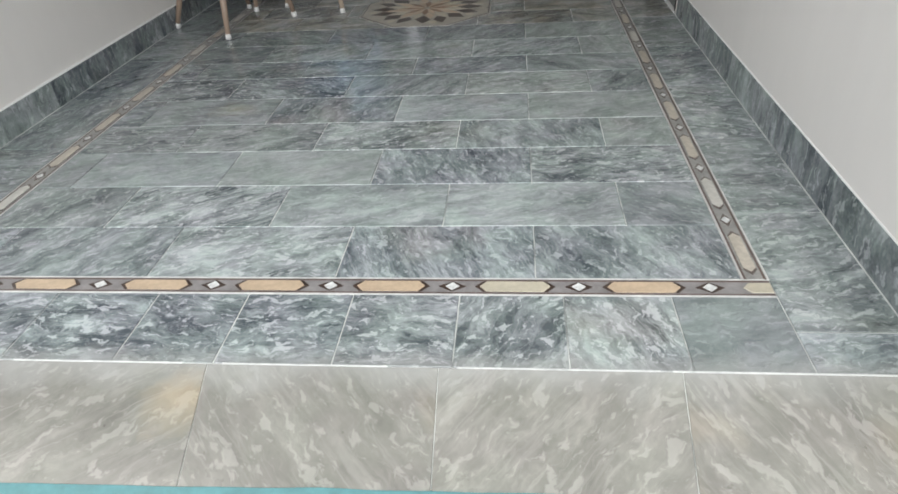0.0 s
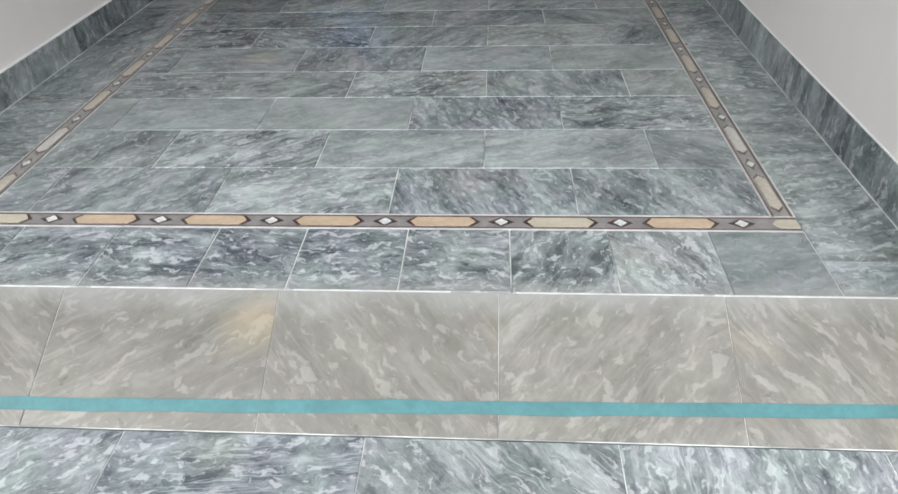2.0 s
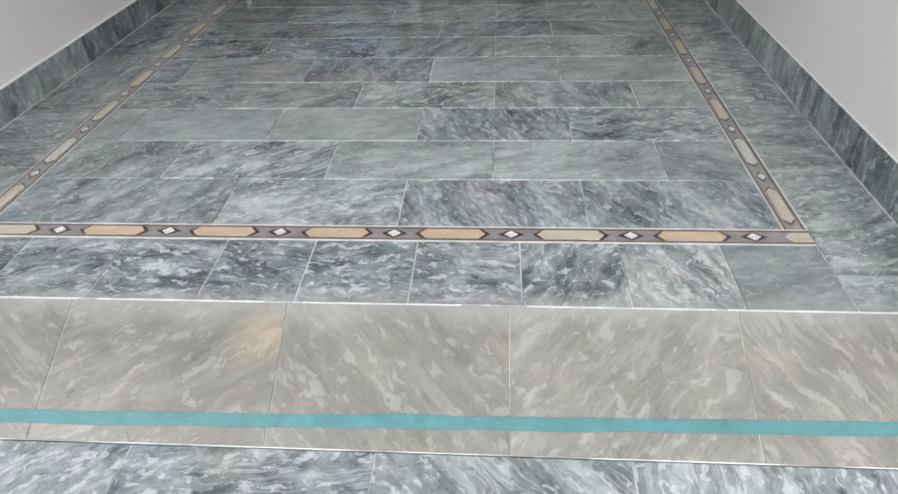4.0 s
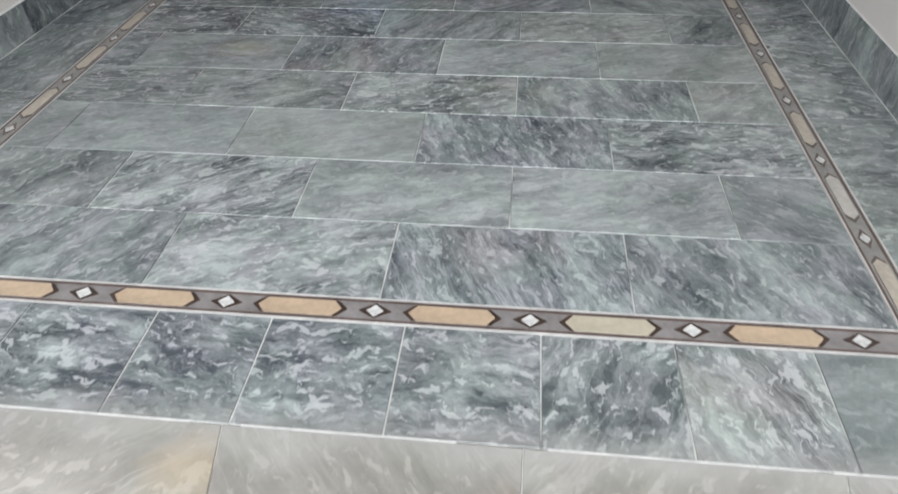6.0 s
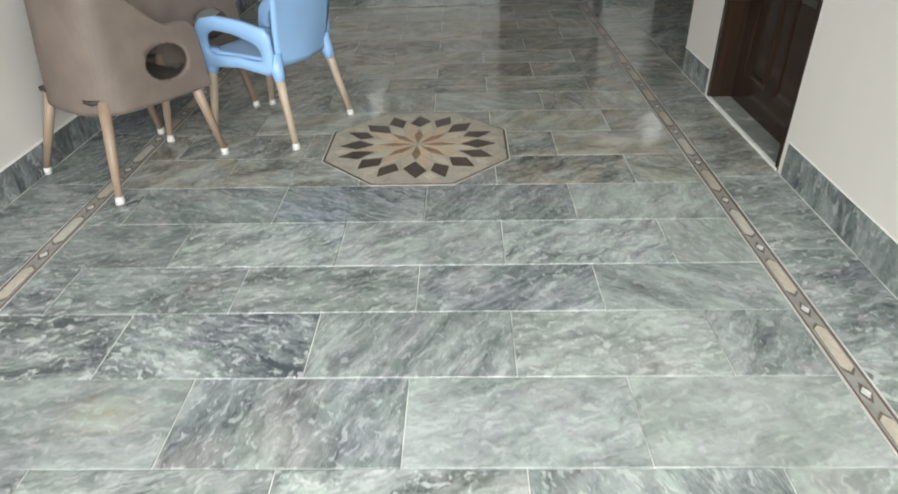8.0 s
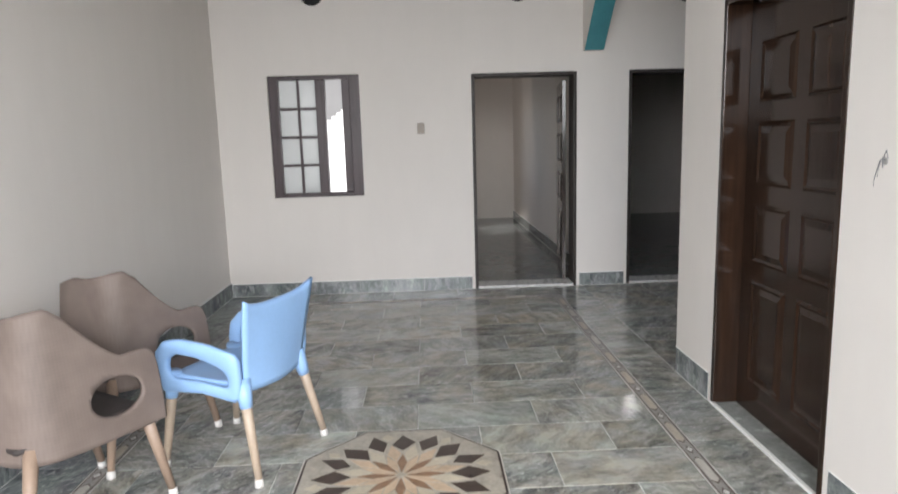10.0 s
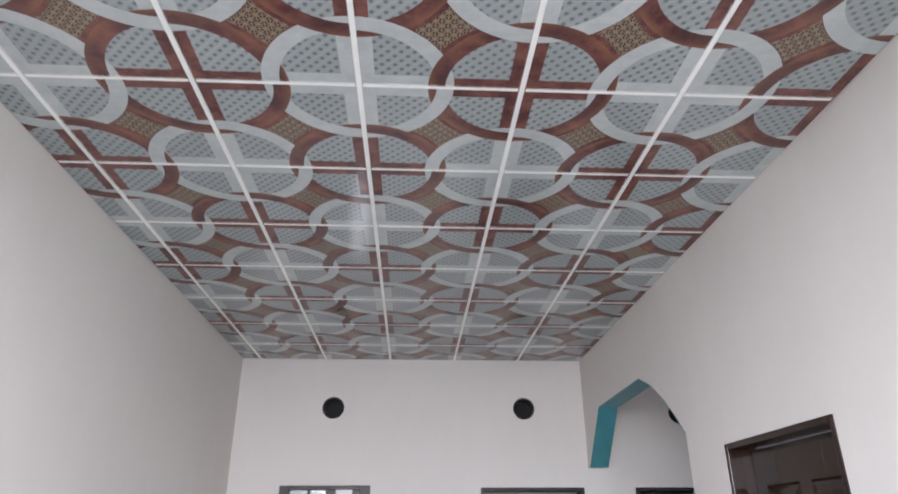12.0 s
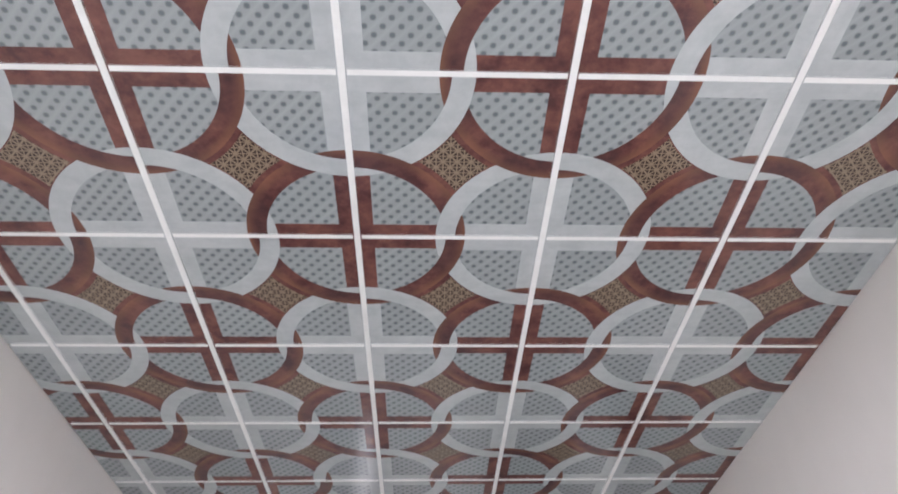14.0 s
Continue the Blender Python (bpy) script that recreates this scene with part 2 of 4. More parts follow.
INLAY_PINK = plain("pale_edge_inlay", (0.55, 0.535, 0.51), 0.35, 0.25, 14)
INLAY_RUST = plain("rust_brown_inlay", (0.24, 0.14, 0.08), 0.32, 0.35, 14)
INLAY_ASH = plain("ash_grey_inlay", (0.27, 0.26, 0.24), 0.34, 0.35, 16)
INLAY_UMBER = plain("umber_marble_inlay", (0.105, 0.080, 0.068), 0.34, 0.4, 14)
INLAY_EDGE = plain("dark_red_brown_inlay", (0.11, 0.075, 0.063), 0.32, 0.3, 14)
CONCRETE = plain("grey_concrete", (0.32, 0.31, 0.29), 0.85, 0.2, 3, 0.4)
BLUE = plain("sky_blue_plastic", (0.29, 0.475, 0.76), 0.36, 0.06, 5)
TAN_LEG = plain("tan_plastic_leg", (0.42, 0.33, 0.25), 0.45, 0.15, 9)
BROWN_LEG = plain("brown_plastic_leg", (0.30, 0.215, 0.16), 0.45, 0.15, 9)
CAP = plain("white_rubber_cap", (0.62, 0.60, 0.57), 0.6, 0.1)
BLACK = plain("dark_void", (0.02, 0.02, 0.022), 0.8, 0.2)
WIRE = plain("grey_wire_sheath", (0.16, 0.16, 0.17), 0.5, 0.2)
SWITCH = plain("aged_beige_plastic", (0.33, 0.28, 0.235), 0.45, 0.1)


def wood(name, dark, light, rough, spec=0.42):
    m = Nodes(name)
    co = m.coords()
    g = m.noise(m.place(co, scale=(22, 22, 1.4)), 1.0, 6, 0.6, 0.6)
    p = m.noise(co, 3.0, 3)
    col = m.ramp(m.math("MULTIPLY_ADD", g, 0.8, m.math("MULTIPLY", p, 0.2)), (0.3, dark), (0.75, light))
    m.bump(m.math("ADD", g, m.math("MULTIPLY", p, 2.0)), 0.16, 0.002)
    return m.done(col, m.math("MULTIPLY_ADD", p, 0.14, rough), spec=spec)


DARK_WOOD = wood("dark_polished_wood", (0.011, 0.0065, 0.0045), (0.044, 0.022, 0.013), 0.07, 0.26)
FRAME_WOOD = wood("dull_dark_frame_wood", (0.010, 0.007, 0.006), (0.035, 0.022, 0.017), 0.42)
WINDOW_WOOD = wood("purple_brown_window_wood", (0.040, 0.027, 0.029), (0.100, 0.072, 0.076), 0.35)


def rattan():
    m = Nodes("brown_woven_plastic")
    co = m.coords()
    f = None
    for d in ("X", "Y", "Z"):
        wv = m.n("ShaderNodeTexWave", Scale=26.0, Distortion=0.8)
        wv.bands_direction = d
        m.link(co, wv.inputs["Vector"])
        f = wv.outputs["Fac"] if f is None else m.math("ADD", f, wv.outputs["Fac"])
    f = m.math("MULTIPLY", f, 0.333)
    big = m.noise(co, 6.0, 4)
    f2 = m.math("ADD", m.math("MULTIPLY", f, 0.12), m.math("MULTIPLY", big, 0.88))
    col = m.ramp(f2, (0.3, (0.132, 0.102, 0.087)), (0.7, (0.190, 0.149, 0.129)))
    m.bump(f, 0.10, 0.001)
    return m.done(col, m.math("MULTIPLY_ADD", big, 0.15, 0.52), spec=0.35)


RATTAN = rattan()
# darker brown for the tub chairs' inner faces and seats
TUB_INSIDE = plain("dark_brown_chair_inside", (0.040, 0.032, 0.030), 0.6, 0.25, 8)


def frosted():
    m = Nodes("frosted_window_glass")
    tr = m.n("ShaderNodeBsdfTranslucent", Color=(0.8, 0.82, 0.82, 1))
    cl = m.n("ShaderNodeBsdfTransparent", Color=(0.85, 0.87, 0.87, 1))
    mx = m.n("ShaderNodeMixShader", Fac=0.35)
    m.link(cl.outputs[0], mx.inputs[1])
    m.link(tr.outputs[0], mx.inputs[2])
    gl = m.n("ShaderNodeBsdfGlossy", Roughness=0.1)
    mx2 = m.n("ShaderNodeMixShader", Fac=0.08)
    m.link(mx.outputs[0], mx2.inputs[1])
    m.link(gl.outputs[0], mx2.inputs[2])
    m.link(mx2.outputs[0], m.t.nodes["Material Output"].inputs[0])
    return m.mat


GLASS = frosted()


def glow(name, color, strength):
    m = Nodes(name)
    co = m.noise(m.coords(), 2.2, 4)
    em = m.n("ShaderNodeEmission", Strength=strength)
    m.link(m.ramp(co, (0.3, tuple(c * 0.82 for c in color)), (0.7, color)), em.inputs[0])
    m.link(em.outputs[0], m.t.nodes["Material Output"].inputs[0])
    return m.mat


CEIL_X, CEIL_Y, CEIL_T = 0.813, -3.73, 0.635


def ceiling_print():
    """Printed ceiling panel: interlaced brown and white rings with crosses, dotted lattice inside, gilt mesh between."""
    m = Nodes("printed_ceiling_panel")
    sep = m.t.nodes.new("ShaderNodeSeparateXYZ")
    m.link(m.coords(), sep.inputs[0])
    u = m.math("DIVIDE", m.math("SUBTRACT", sep.outputs[0], CEIL_X - CEIL_T), CEIL_T)
    v = m.math("DIVIDE", m.math("SUBTRACT", sep.outputs[1], CEIL_Y), CEIL_T)

    def nearest(shift):
        x = m.math("ADD", u, shift)
        a = m.math("MULTIPLY", m.math("ADD", x, v), 0.5)
        b = m.math("MULTIPLY", m.math("SUBTRACT", x, v), 0.5)
        fa = m.math("SUBTRACT", a, m.math("ROUND", a))
        fb = m.math("SUBTRACT", b, m.math("ROUND", b))
        dx, dy = m.math("ADD", fa, fb), m.math("SUBTRACT", fa, fb)
        d = m.math("SQRT", m.math("ADD", m.math("MULTIPLY", dx, dx), m.math("MULTIPLY", dy, dy)))
        return dx, dy, d

    def band(d, lo, hi):
        return m.math("MULTIPLY", m.math("GREATER_THAN", d, lo), m.math("LESS_THAN", d, hi))

    bx, by, bd = nearest(0.0)
    wx, wy, wd = nearest(1.0)
    ring_b, ring_w = band(bd, 0.475, 0.58), band(wd, 0.475, 0.58)
    # over and under alternate round each ring
    q = m.math("MULTIPLY", m.math("MULTIPLY", bx, by), m.math("SUBTRACT", m.math("MULTIPLY", bx, bx), m.math("MULTIPLY", by, by)))
    brown_up = m.math("GREATER_THAN", q, 0.0)

    def cross(dx, dy, d, w, inner):
        bar = m.math("LESS_THAN", m.math("MINIMUM", m.math("ABSOLUTE", dx), m.math("ABSOLUTE", dy)), w)
        return m.math("MULTIPLY", bar, m.math("LESS_THAN", d, inner))

    cross_b, cross_w = cross(bx, by, bd, 0.090, 0.48), cross(wx, wy, wd, 0.10, 0.48)
    in_b, in_w = m.math("LESS_THAN", bd, 0.5), m.math("LESS_THAN", wd, 0.5)
    # staggered dots
    k = 2 * math.pi
    p1 = m.math("SINE", m.math("MULTIPLY", u, k / 0.076))
    p2 = m.math("SINE", m.math("MULTIPLY", v, k / 0.076))
    dots = m.ramp(m.math("MULTIPLY", p1, p2), (0.22, 0.0), (0.80, 1.0))
    tone = m.noise(m.coords(), 2.5, 3)
    hatch = m.math("ABSOLUTE", m.math("SINE", m.math("MULTIPLY", m.math("ADD", u, v), k / 0.152)))
    hatch = m.math("MINIMUM", hatch, m.math("ABSOLUTE", m.math("SINE", m.math("MULTIPLY", m.math("SUBTRACT", u, v), k / 0.152))))
    tone = m.math("MULTIPLY", tone, m.ramp(hatch, (0.0, 1.0), (0.7, 0.5)))
    lat = m.mix(dots, m.mix(tone, (0.28, 0.303, 0.303), (0.41, 0.43, 0.424)), (0.150, 0.170, 0.176))
    # gilt net: thin square and slanting threads over a dark ground
    threads = None
    for line, step in ((u, 0.034), (v, 0.034), (m.math("ADD", u, v), 0.068), (m.math("SUBTRACT", u, v), 0.068)):
        w_ = m.math("ABSOLUTE", m.math("SINE", m.math("MULTIPLY", line, math.pi / step)))
        w_ = m.ramp(w_, (0.18, 1.0), (0.42, 0.0))
        threads = w_ if threads is None else m.math("MAXIMUM", threads, w_)
    gilt = m.mix(threads, (0.055, 0.036, 0.030), (0.27, 0.20, 0.14))
    grain = m.noise(m.place(m.coords(), scale=(5, 40, 5)), 1.0, 4)
    blot = m.ramp(m.noise(m.coords(), 11.0, 5, 0.7), (0.36, 0.0), (0.64, 1.0))
    brown = m.mix(blot, (0.092, 0.036, 0.035), (0.210, 0.086, 0.068))
    rim_light = m.math("MULTIPLY", m.ramp(bd, (0.525, 0.0), (0.575, 1.0)), ring_b)
    brown = m.mix(m.math("MULTIPLY", rim_light, 0.75), brown, (0.255, 0.115, 0.070))
    # printed shade on the brown ring where it dips under the white one
    dip = m.ramp(m.math("ABSOLUTE", m.math("SUBTRACT", wd, 0.5275)), (0.05, 1.0), (0.15, 0.0))
    brown = m.mix(m.math("MULTIPLY", m.math("MULTIPLY", dip, ring_b), 0.45), brown, (0.062, 0.034, 0.036))
    white = m.mix(m.math("MULTIPLY_ADD", grain, 0.5, m.math("MULTIPLY", blot, 0.5)), (0.40, 0.42, 0.42), (0.54, 0.56, 0.555))
    gap_core = m.math("MULTIPLY", m.math("GREATER_THAN", bd, 0.610), m.math("GREATER_THAN", wd, 0.586))
    col = m.mix(gap_core, brown, gilt)
    col = m.mix(m.math("MAXIMUM", in_b, in_w), col, lat)
    col = m.mix(m.math("MULTIPLY", cross_b, m.math("SUBTRACT", 1.0, m.math("LESS_THAN", wd, 0.475))), col, brown)
    col = m.mix(m.math("MULTIPLY", cross_w, m.math("SUBTRACT", 1.0, m.math("LESS_THAN", bd, 0.475))), col, white)
    low = m.mix(ring_w, m.mix(ring_b, col, brown), white)
    high = m.mix(ring_b, m.mix(ring_w, col, white), brown)
    col = m.mix(brown_up, low, high)
    smear = m.noise(m.coords(), 1.6, 3)
    m.bump(smear, 0.03, 0.004)
    return m.done(col, m.math("MULTIPLY_ADD", smear, 0.12, 0.09), spec=0.38)


CEIL_PRINT = ceiling_print()


# ---------------------------------------------------------------- mesh helpers
def mesh_of(bm, name, material):
    me = bpy.data.meshes.new(name)
    bmesh.ops.recalc_face_normals(bm, faces=bm.faces)
    bm.to_mesh(me)
    bm.free()
    for mt in material if isinstance(material, (list, tuple)) else (material,):
        me.materials.append(mt)
    return me


def part(name, bm, material, parent=None, label="", m=None):
    ob = new(name, mesh_of(bm, name, material) if isinstance(bm, bmesh.types.BMesh) else bm)
    if parent:
        ob.parent = parent
    if m is not None:
        ob.matrix_basis = m
    return tagged(ob, label)


def smooth(ob):
    for p in ob.data.polygons:
        p.use_smooth = True
    return ob


def empty(name, m=None, **tags):
    ob = new(name)
    if m is not None:
        ob.matrix_basis = m
    return tagged(ob, **tags)


def add_box(bm, x0, x1, y0, y1, z0, z1, bevel=0.0, mat=0):
    vs = [bm.verts.new((x, y, z)) for x in (x0, x1) for y in (y0, y1) for z in (z0, z1)]
    fs = [bm.faces.new([vs[i] for i in q]) for q in ((0, 1, 3, 2), (4, 6, 7, 5), (0, 4, 5, 1), (2, 3, 7, 6), (0, 2, 6, 4), (1, 5, 7, 3))]
    for f in fs:
        f.material_index = mat
    if bevel:
        es = {e for f in fs for e in f.edges}
        bmesh.ops.bevel(bm, geom=list(es), offset=bevel, segments=2, profile=0.6, affect="EDGES")
    return fs


def box(x0, x1, y0, y1, z0, z1, bevel=0.0):
    bm = bmesh.new()
    add_box(bm, x0, x1, y0, y1, z0, z1, bevel)
    return bm


def prism(points, z0, z1, chamfer=0.0):
    """An upright prism over a plan outline, with a chamfered top rim."""
    bm = bmesh.new()
    n = len(points)
    cx, cy = sum(p[0] for p in points) / n, sum(p[1] for p in points) / n
    low = [bm.verts.new((x, y, z0)) for x, y in points]
    mid = [bm.verts.new((x, y, z1 - chamfer)) for x, y in points]
    rings = [low, mid]
    if chamfer:
        top = []
        for x, y in points:
            dx, dy = cx - x, cy - y
            k = math.hypot(dx, dy) or 1
            top.append(bm.verts.new((x + dx / k * chamfer * 1.4, y + dy / k * chamfer * 1.4, z1)))
        rings.append(top)
    for a, b in zip(rings, rings[1:]):
        for i in range(n):
            bm.faces.new((a[i], a[(i + 1) % n], b[(i + 1) % n], b[i]))
    bm.faces.new(rings[-1])
    bm.faces.new(rings[0][::-1])
    return bm


def tube(points, radii, sides=10):
    bm = bmesh.new()
    pts = [Vector(p) for p in points]
    rings = []
    for i, p in enumerate(pts):
        d = (pts[min(i + 1, len(pts) - 1)] - pts[max(i - 1, 0)]).normalized()
        a = d.orthogonal().normalized() if abs(d.z) < 0.9 else Vector((1, 0, 0)).cross(d).normalized()
        b = d.cross(a)
        r = radii[i] if isinstance(radii, (list, tuple)) else radii
        rings.append([bm.verts.new(p + r * (math.cos(t) * a + math.sin(t) * b)) for t in [2 * math.pi * k / sides for k in range(sides)]])
    for a, b in zip(rings, rings[1:]):
        for i in range(sides):
            bm.faces.new((a[i], a[(i + 1) % sides], b[(i + 1) % sides], b[i]))
    bm.faces.new(rings[0][::-1])
    bm.faces.new(rings[-1])
    return bm


def cut_wall(name, bm, cutters, material, label):
    """A wall with openings that go right through it."""
    ob = new(name, mesh_of(bm, name, material))
    for c in cutters:
        t = new("cutter", mesh_of(c, "cutter", material))
        md = ob.modifiers.new("opening", "BOOLEAN")
        md.operation, md.object, md.solver = "DIFFERENCE", t, "EXACT"
        dg = bpy.context.evaluated_depsgraph_get()
        done = bpy.data.meshes.new_from_object(ob.evaluated_get(dg))
        ob.modifiers.clear()
        ob.data = done
        bpy.data.objects.remove(t)
    return tagged(ob, label, "wall", kind="structure")


def outline_yz(points, x0, x1):
    """A prism over an outline in the y-z plane, between x0 and x1."""
    bm = bmesh.new()
    a = [bm.verts.new((x0, y, z)) for y, z in points]
    b = [bm.verts.new((x1, y, z)) for y, z in points]
    n = len(points)
    for i in range(n):
        bm.faces.new((a[i], a[(i + 1) % n], b[(i + 1) % n], b[i]))
    bm.faces.new(a[::-1])
    bm.faces.new(b)
    return bm


# ---------------------------------------------------------------- shell of the room
WIN = (0.47, 1.30, 0.927, 2.03)
DOOR_H = 2.01
D1 = (2.322, 3.296)
D3 = (3.782, 4.70)
D2 = (-3.879, -2.89)
XR = 5.0                    # far side of the passage behind the arch
XF, HF = 6.6, 4.1           # far side and height of the rooms behind the end wall


def disc_y(x, z, r):
    bm = bmesh.new()
    n = 28
    a = [bm.verts.new((x + r * math.cos(2 * math.pi * i / n), -0.1, z + r * math.sin(2 * math.pi * i / n))) for i in range(n)]
    b = [bm.verts.new((v.co.x, TH + 0.1, v.co.z)) for v in a]
    for i in range(n):
        bm.faces.new((a[i], a[(i + 1) % n], b[(i + 1) % n], b[i]))
    bm.faces.new(a[::-1])
    bm.faces.new(b)
    return bm


VENTS = [(0.914, 2.734), (2.76, 2.734), (4.30, 2.70)]
cut_wall("wall_end", box(-TH, XF, 0, TH, -0.1, H + 0.25),
         [box(WIN[0], WIN[1], -0.1, TH + 0.1, WIN[2], WIN[3]),
          box(D1[0], D1[1], -0.1, TH + 0.1, -0.004, DOOR_H),
          box(D3[0], D3[1], -0.1, TH + 0.1, -0.004, DOOR_H)] + [disc_y(x, z, 0.105) for x, z in VENTS],
         WALL, "cream painted end wall with a window and two doorways")
tagged(part("wall_left", box(-TH, 0, -7.5, 0, -0.29, H + 0.25), WALL), "plain pale painted side wall", "wall", kind="structure")

# right wall: doorway, and a pointed arch that springs from the end wall
TR = 0.17
ARCH = [(-0.08, 2.185), (-0.55, 2.655), (-1.68, 2.665), (-1.90, 2.57), (-2.08, 2.455), (-2.26, 2.31), (-2.403, 2.17)]
cut_wall("wall_right", box(W, W + TR, -7.5, 0, -0.29, H + 0.25),
         [box(W - 0.1, W + TR + 0.1, D2[0], D2[1], -0.004, 2.048),
          outline_yz([(0.1, -0.004), (0.1, 2.185)] + ARCH + [(-2.403, -0.004)], W - 0.1, W + TR + 0.1)],
         WALL, "cream painted side wall with a door and a pointed arch")

# teal lining under the arch
bm = bmesh.new()
top = [(y, z + 0.003) for y, z in ARCH]
low = [(y, z - 0.004) for y, z in ARCH]
rows_ = [[bm.verts.new((x, y, z)) for y, z in line] for line, x in ((low, W - 0.002), (low, W + TR + 0.002), (top, W + TR + 0.002), (top, W - 0.002))]
for a, b in zip(rows_, rows_[1:] + rows_[:1]):
    for i in range(len(ARCH) - 1):
        bm.faces.new((a[i], a[i + 1], b[i + 1], b[i]))
tagged(part("arch_trim", bm, TEAL), "teal enamel band lining the pointed arch", "arch trim", kind="structure")

# passage behind the arch and the two rooms behind the end wall
# this opening is out of view, added so the sky brightens the passage
cut_wall("wall_passage_side", box(XR, XR + TH, -2.6, 0, -0.1, H + 0.25), [box(XR - 0.1, XR + TH + 0.1, -2.1, -0.4, 0.9, 2.75)], WALL, "painted passage wall with an added, unseen opening for sky light")
for nm, b in (("wall_far_room_right", (XF, XF + TH, 0, 5.9, -0.1, HF + 0.2)), ("wall_passage_back", (W + TR, XR, -2.6, -2.42, -0.1, H + 0.25)),
              ("wall_far_room_top", (1.9, XF, 0.0, TH, H + 0.25, HF + 0.2)), ("wall_far_room_divider", (3.46, 3.60, TH, 5.65, -0.1, HF + 0.2))):
    tagged(part(nm, box(*b), WALL), "plain painted wall of a dim side room", "wall", kind="structure")
cut_wall("wall_far_room_back", box(1.9, XF, 5.65, 5.9, -0.1, HF + 0.2), [box(5.58, 5.76, 5.6, 6.0, 3.56, 3.75)], WALL, "painted back wall with a small high ventilator window")
tagged(part("backdrop_sky_patch", box(5.0, 6.4, 6.4, 6.45, 3.0, 4.6), glow("bright_sky", (1.0, 1.0, 1.0), 45.0)), "bright sky outside the high ventilator window", "backdrop", kind="structure")
# opening out of view, added to go with the far room's fill lamp
cut_wall("wall_far_room_side", box(1.9, 2.05, TH, 5.65, -0.1, HF + 0.2), [box(1.8, 2.2, 3.05, 4.15, 1.0, 2.1)], WALL, "painted wall of the far room with an added, unseen opening")
tagged(part("ceiling_far_rooms", box(1.9, XF, 0.0, 5.9, HF, HF + 0.1), CONCRETE), "plain grey ceiling slab of the far rooms", "ceiling", kind="structure")
tagged(part("ceiling_passage", box(W + TR, XR, -2.42, 0, H, H + 0.1), WALL), "plain ceiling of the passage", "ceiling", kind="structure")
tagged(part("floor_far_rooms", box(2.05, XF, TH, 5.65, -0.1, -0.004), GREY_MARBLE), "grey marble floor of the far rooms", "floor", kind="structure").color = (0.22, 0.35, 0.1, 0.3)

# front, out of view: beam over the wide opening, porch around the threshold
tagged(part("beam_front", box(0, W, -7.5, -7.1, 2.75, H + 0.25), WALL), "painted beam over the wide front opening", "beam", kind="structure")
for nm, b in (("wall_front_left", (-3.4, -TH, -7.5, -7.27, -0.3, H + 0.25)), ("wall_front_right", (W + TR, 7.1, -7.5, -7.27, -0.3, H + 0.25))):
    tagged(part(nm, box(*b), WALL), "plain painted porch wall", "wall", kind="structure")
# roof added only to hold back daylight from above
tagged(part("ceiling_porch", box(-3.4, 7.1, -8.6, -7.5, 3.2, 3.35), WALL), "unseen porch roof, added to cut the daylight", "ceiling", kind="structure")
tagged(part("ground", box(-60, 60, -90, 60, -0.6, -0.30), CONCRETE), "bare grey concrete ground outside", "ground", kind="structure")

# ---------------------------------------------------------------- ceiling: printed panels in a white grid
bm = bmesh.new()
bx = [0.0] + [CEIL_X + CEIL_T * k for k in range(-1, 4)] + [W]
ys = [y for y in [CEIL_Y + CEIL_T * k for k in range(-6, 6)] if y > -7.1]
by = [-7.1] + ys + [0.0]
for x0, x1 in zip(bx, bx[1:]):
    for y0, y1 in zip(by, by[1:]):
        if x1 - x0 > 0.03:
            add_box(bm, x0 + 0.004, x1 - 0.004, y0 + 0.004, y1 - 0.004, H, H + 0.012)
for x in bx[1:-1]:
    add_box(bm, x - 0.0125, x + 0.0125, -7.1, 0, H - 0.004, H + 0.02, 0.002, 1)
for y in ys:
    for x0, x1 in zip(bx, bx[1:]):
        if x1 - x0 > 0.03:
            add_box(bm, x0 + 0.0125, x1 - 0.0125, y - 0.011, y + 0.011, H - 0.003, H + 0.02, 0.002, 1)
add_box(bm, 0, W, -7.1, 0, H + 0.02, H + 0.12, 0, 2)
tagged(part("ceiling", bm, (CEIL_PRINT, WHITE, CONCRETE)), "glossy panel ceiling printed with interlaced brown and white rings", "ceiling", kind="structure")

# ---------------------------------------------------------------- window in the end wall
win = empty("window_1", pose(WIN[0], 0, WIN[2]), label="dark wooden window with small panes, partly open to daylight", category="window", kind="structure")
ww, wh = WIN[1] - WIN[0], WIN[3] - WIN[2]
for nm, b in (("frame_jamb", (0.0, 0.085, 0.03, 0.15, 0, wh)), ("frame_jamb", (ww - 0.10, ww, 0.03, 0.15, 0, wh)),
              ("frame_head", (0.085, ww - 0.10, 0.03, 0.15, wh - 0.035, wh)), ("frame_sill", (0.085, ww - 0.10, 0.03, 0.15, 0, 0.035)),
              ("mullion", (0.42, 0.505, 0.045, 0.14, 0.035, wh - 0.035)), ("hinge_stile", (0.66, ww - 0.10, 0.06, 0.12, 0.035, wh - 0.035))):
    part(nm, box(*b, 0.006), WINDOW_WOOD, win)
part("muntin", box(0.247, 0.272, 0.07, 0.105, 0.035, wh - 0.035, 0.004), WINDOW_WOOD, win)
ph = (wh - 0.07) / 4
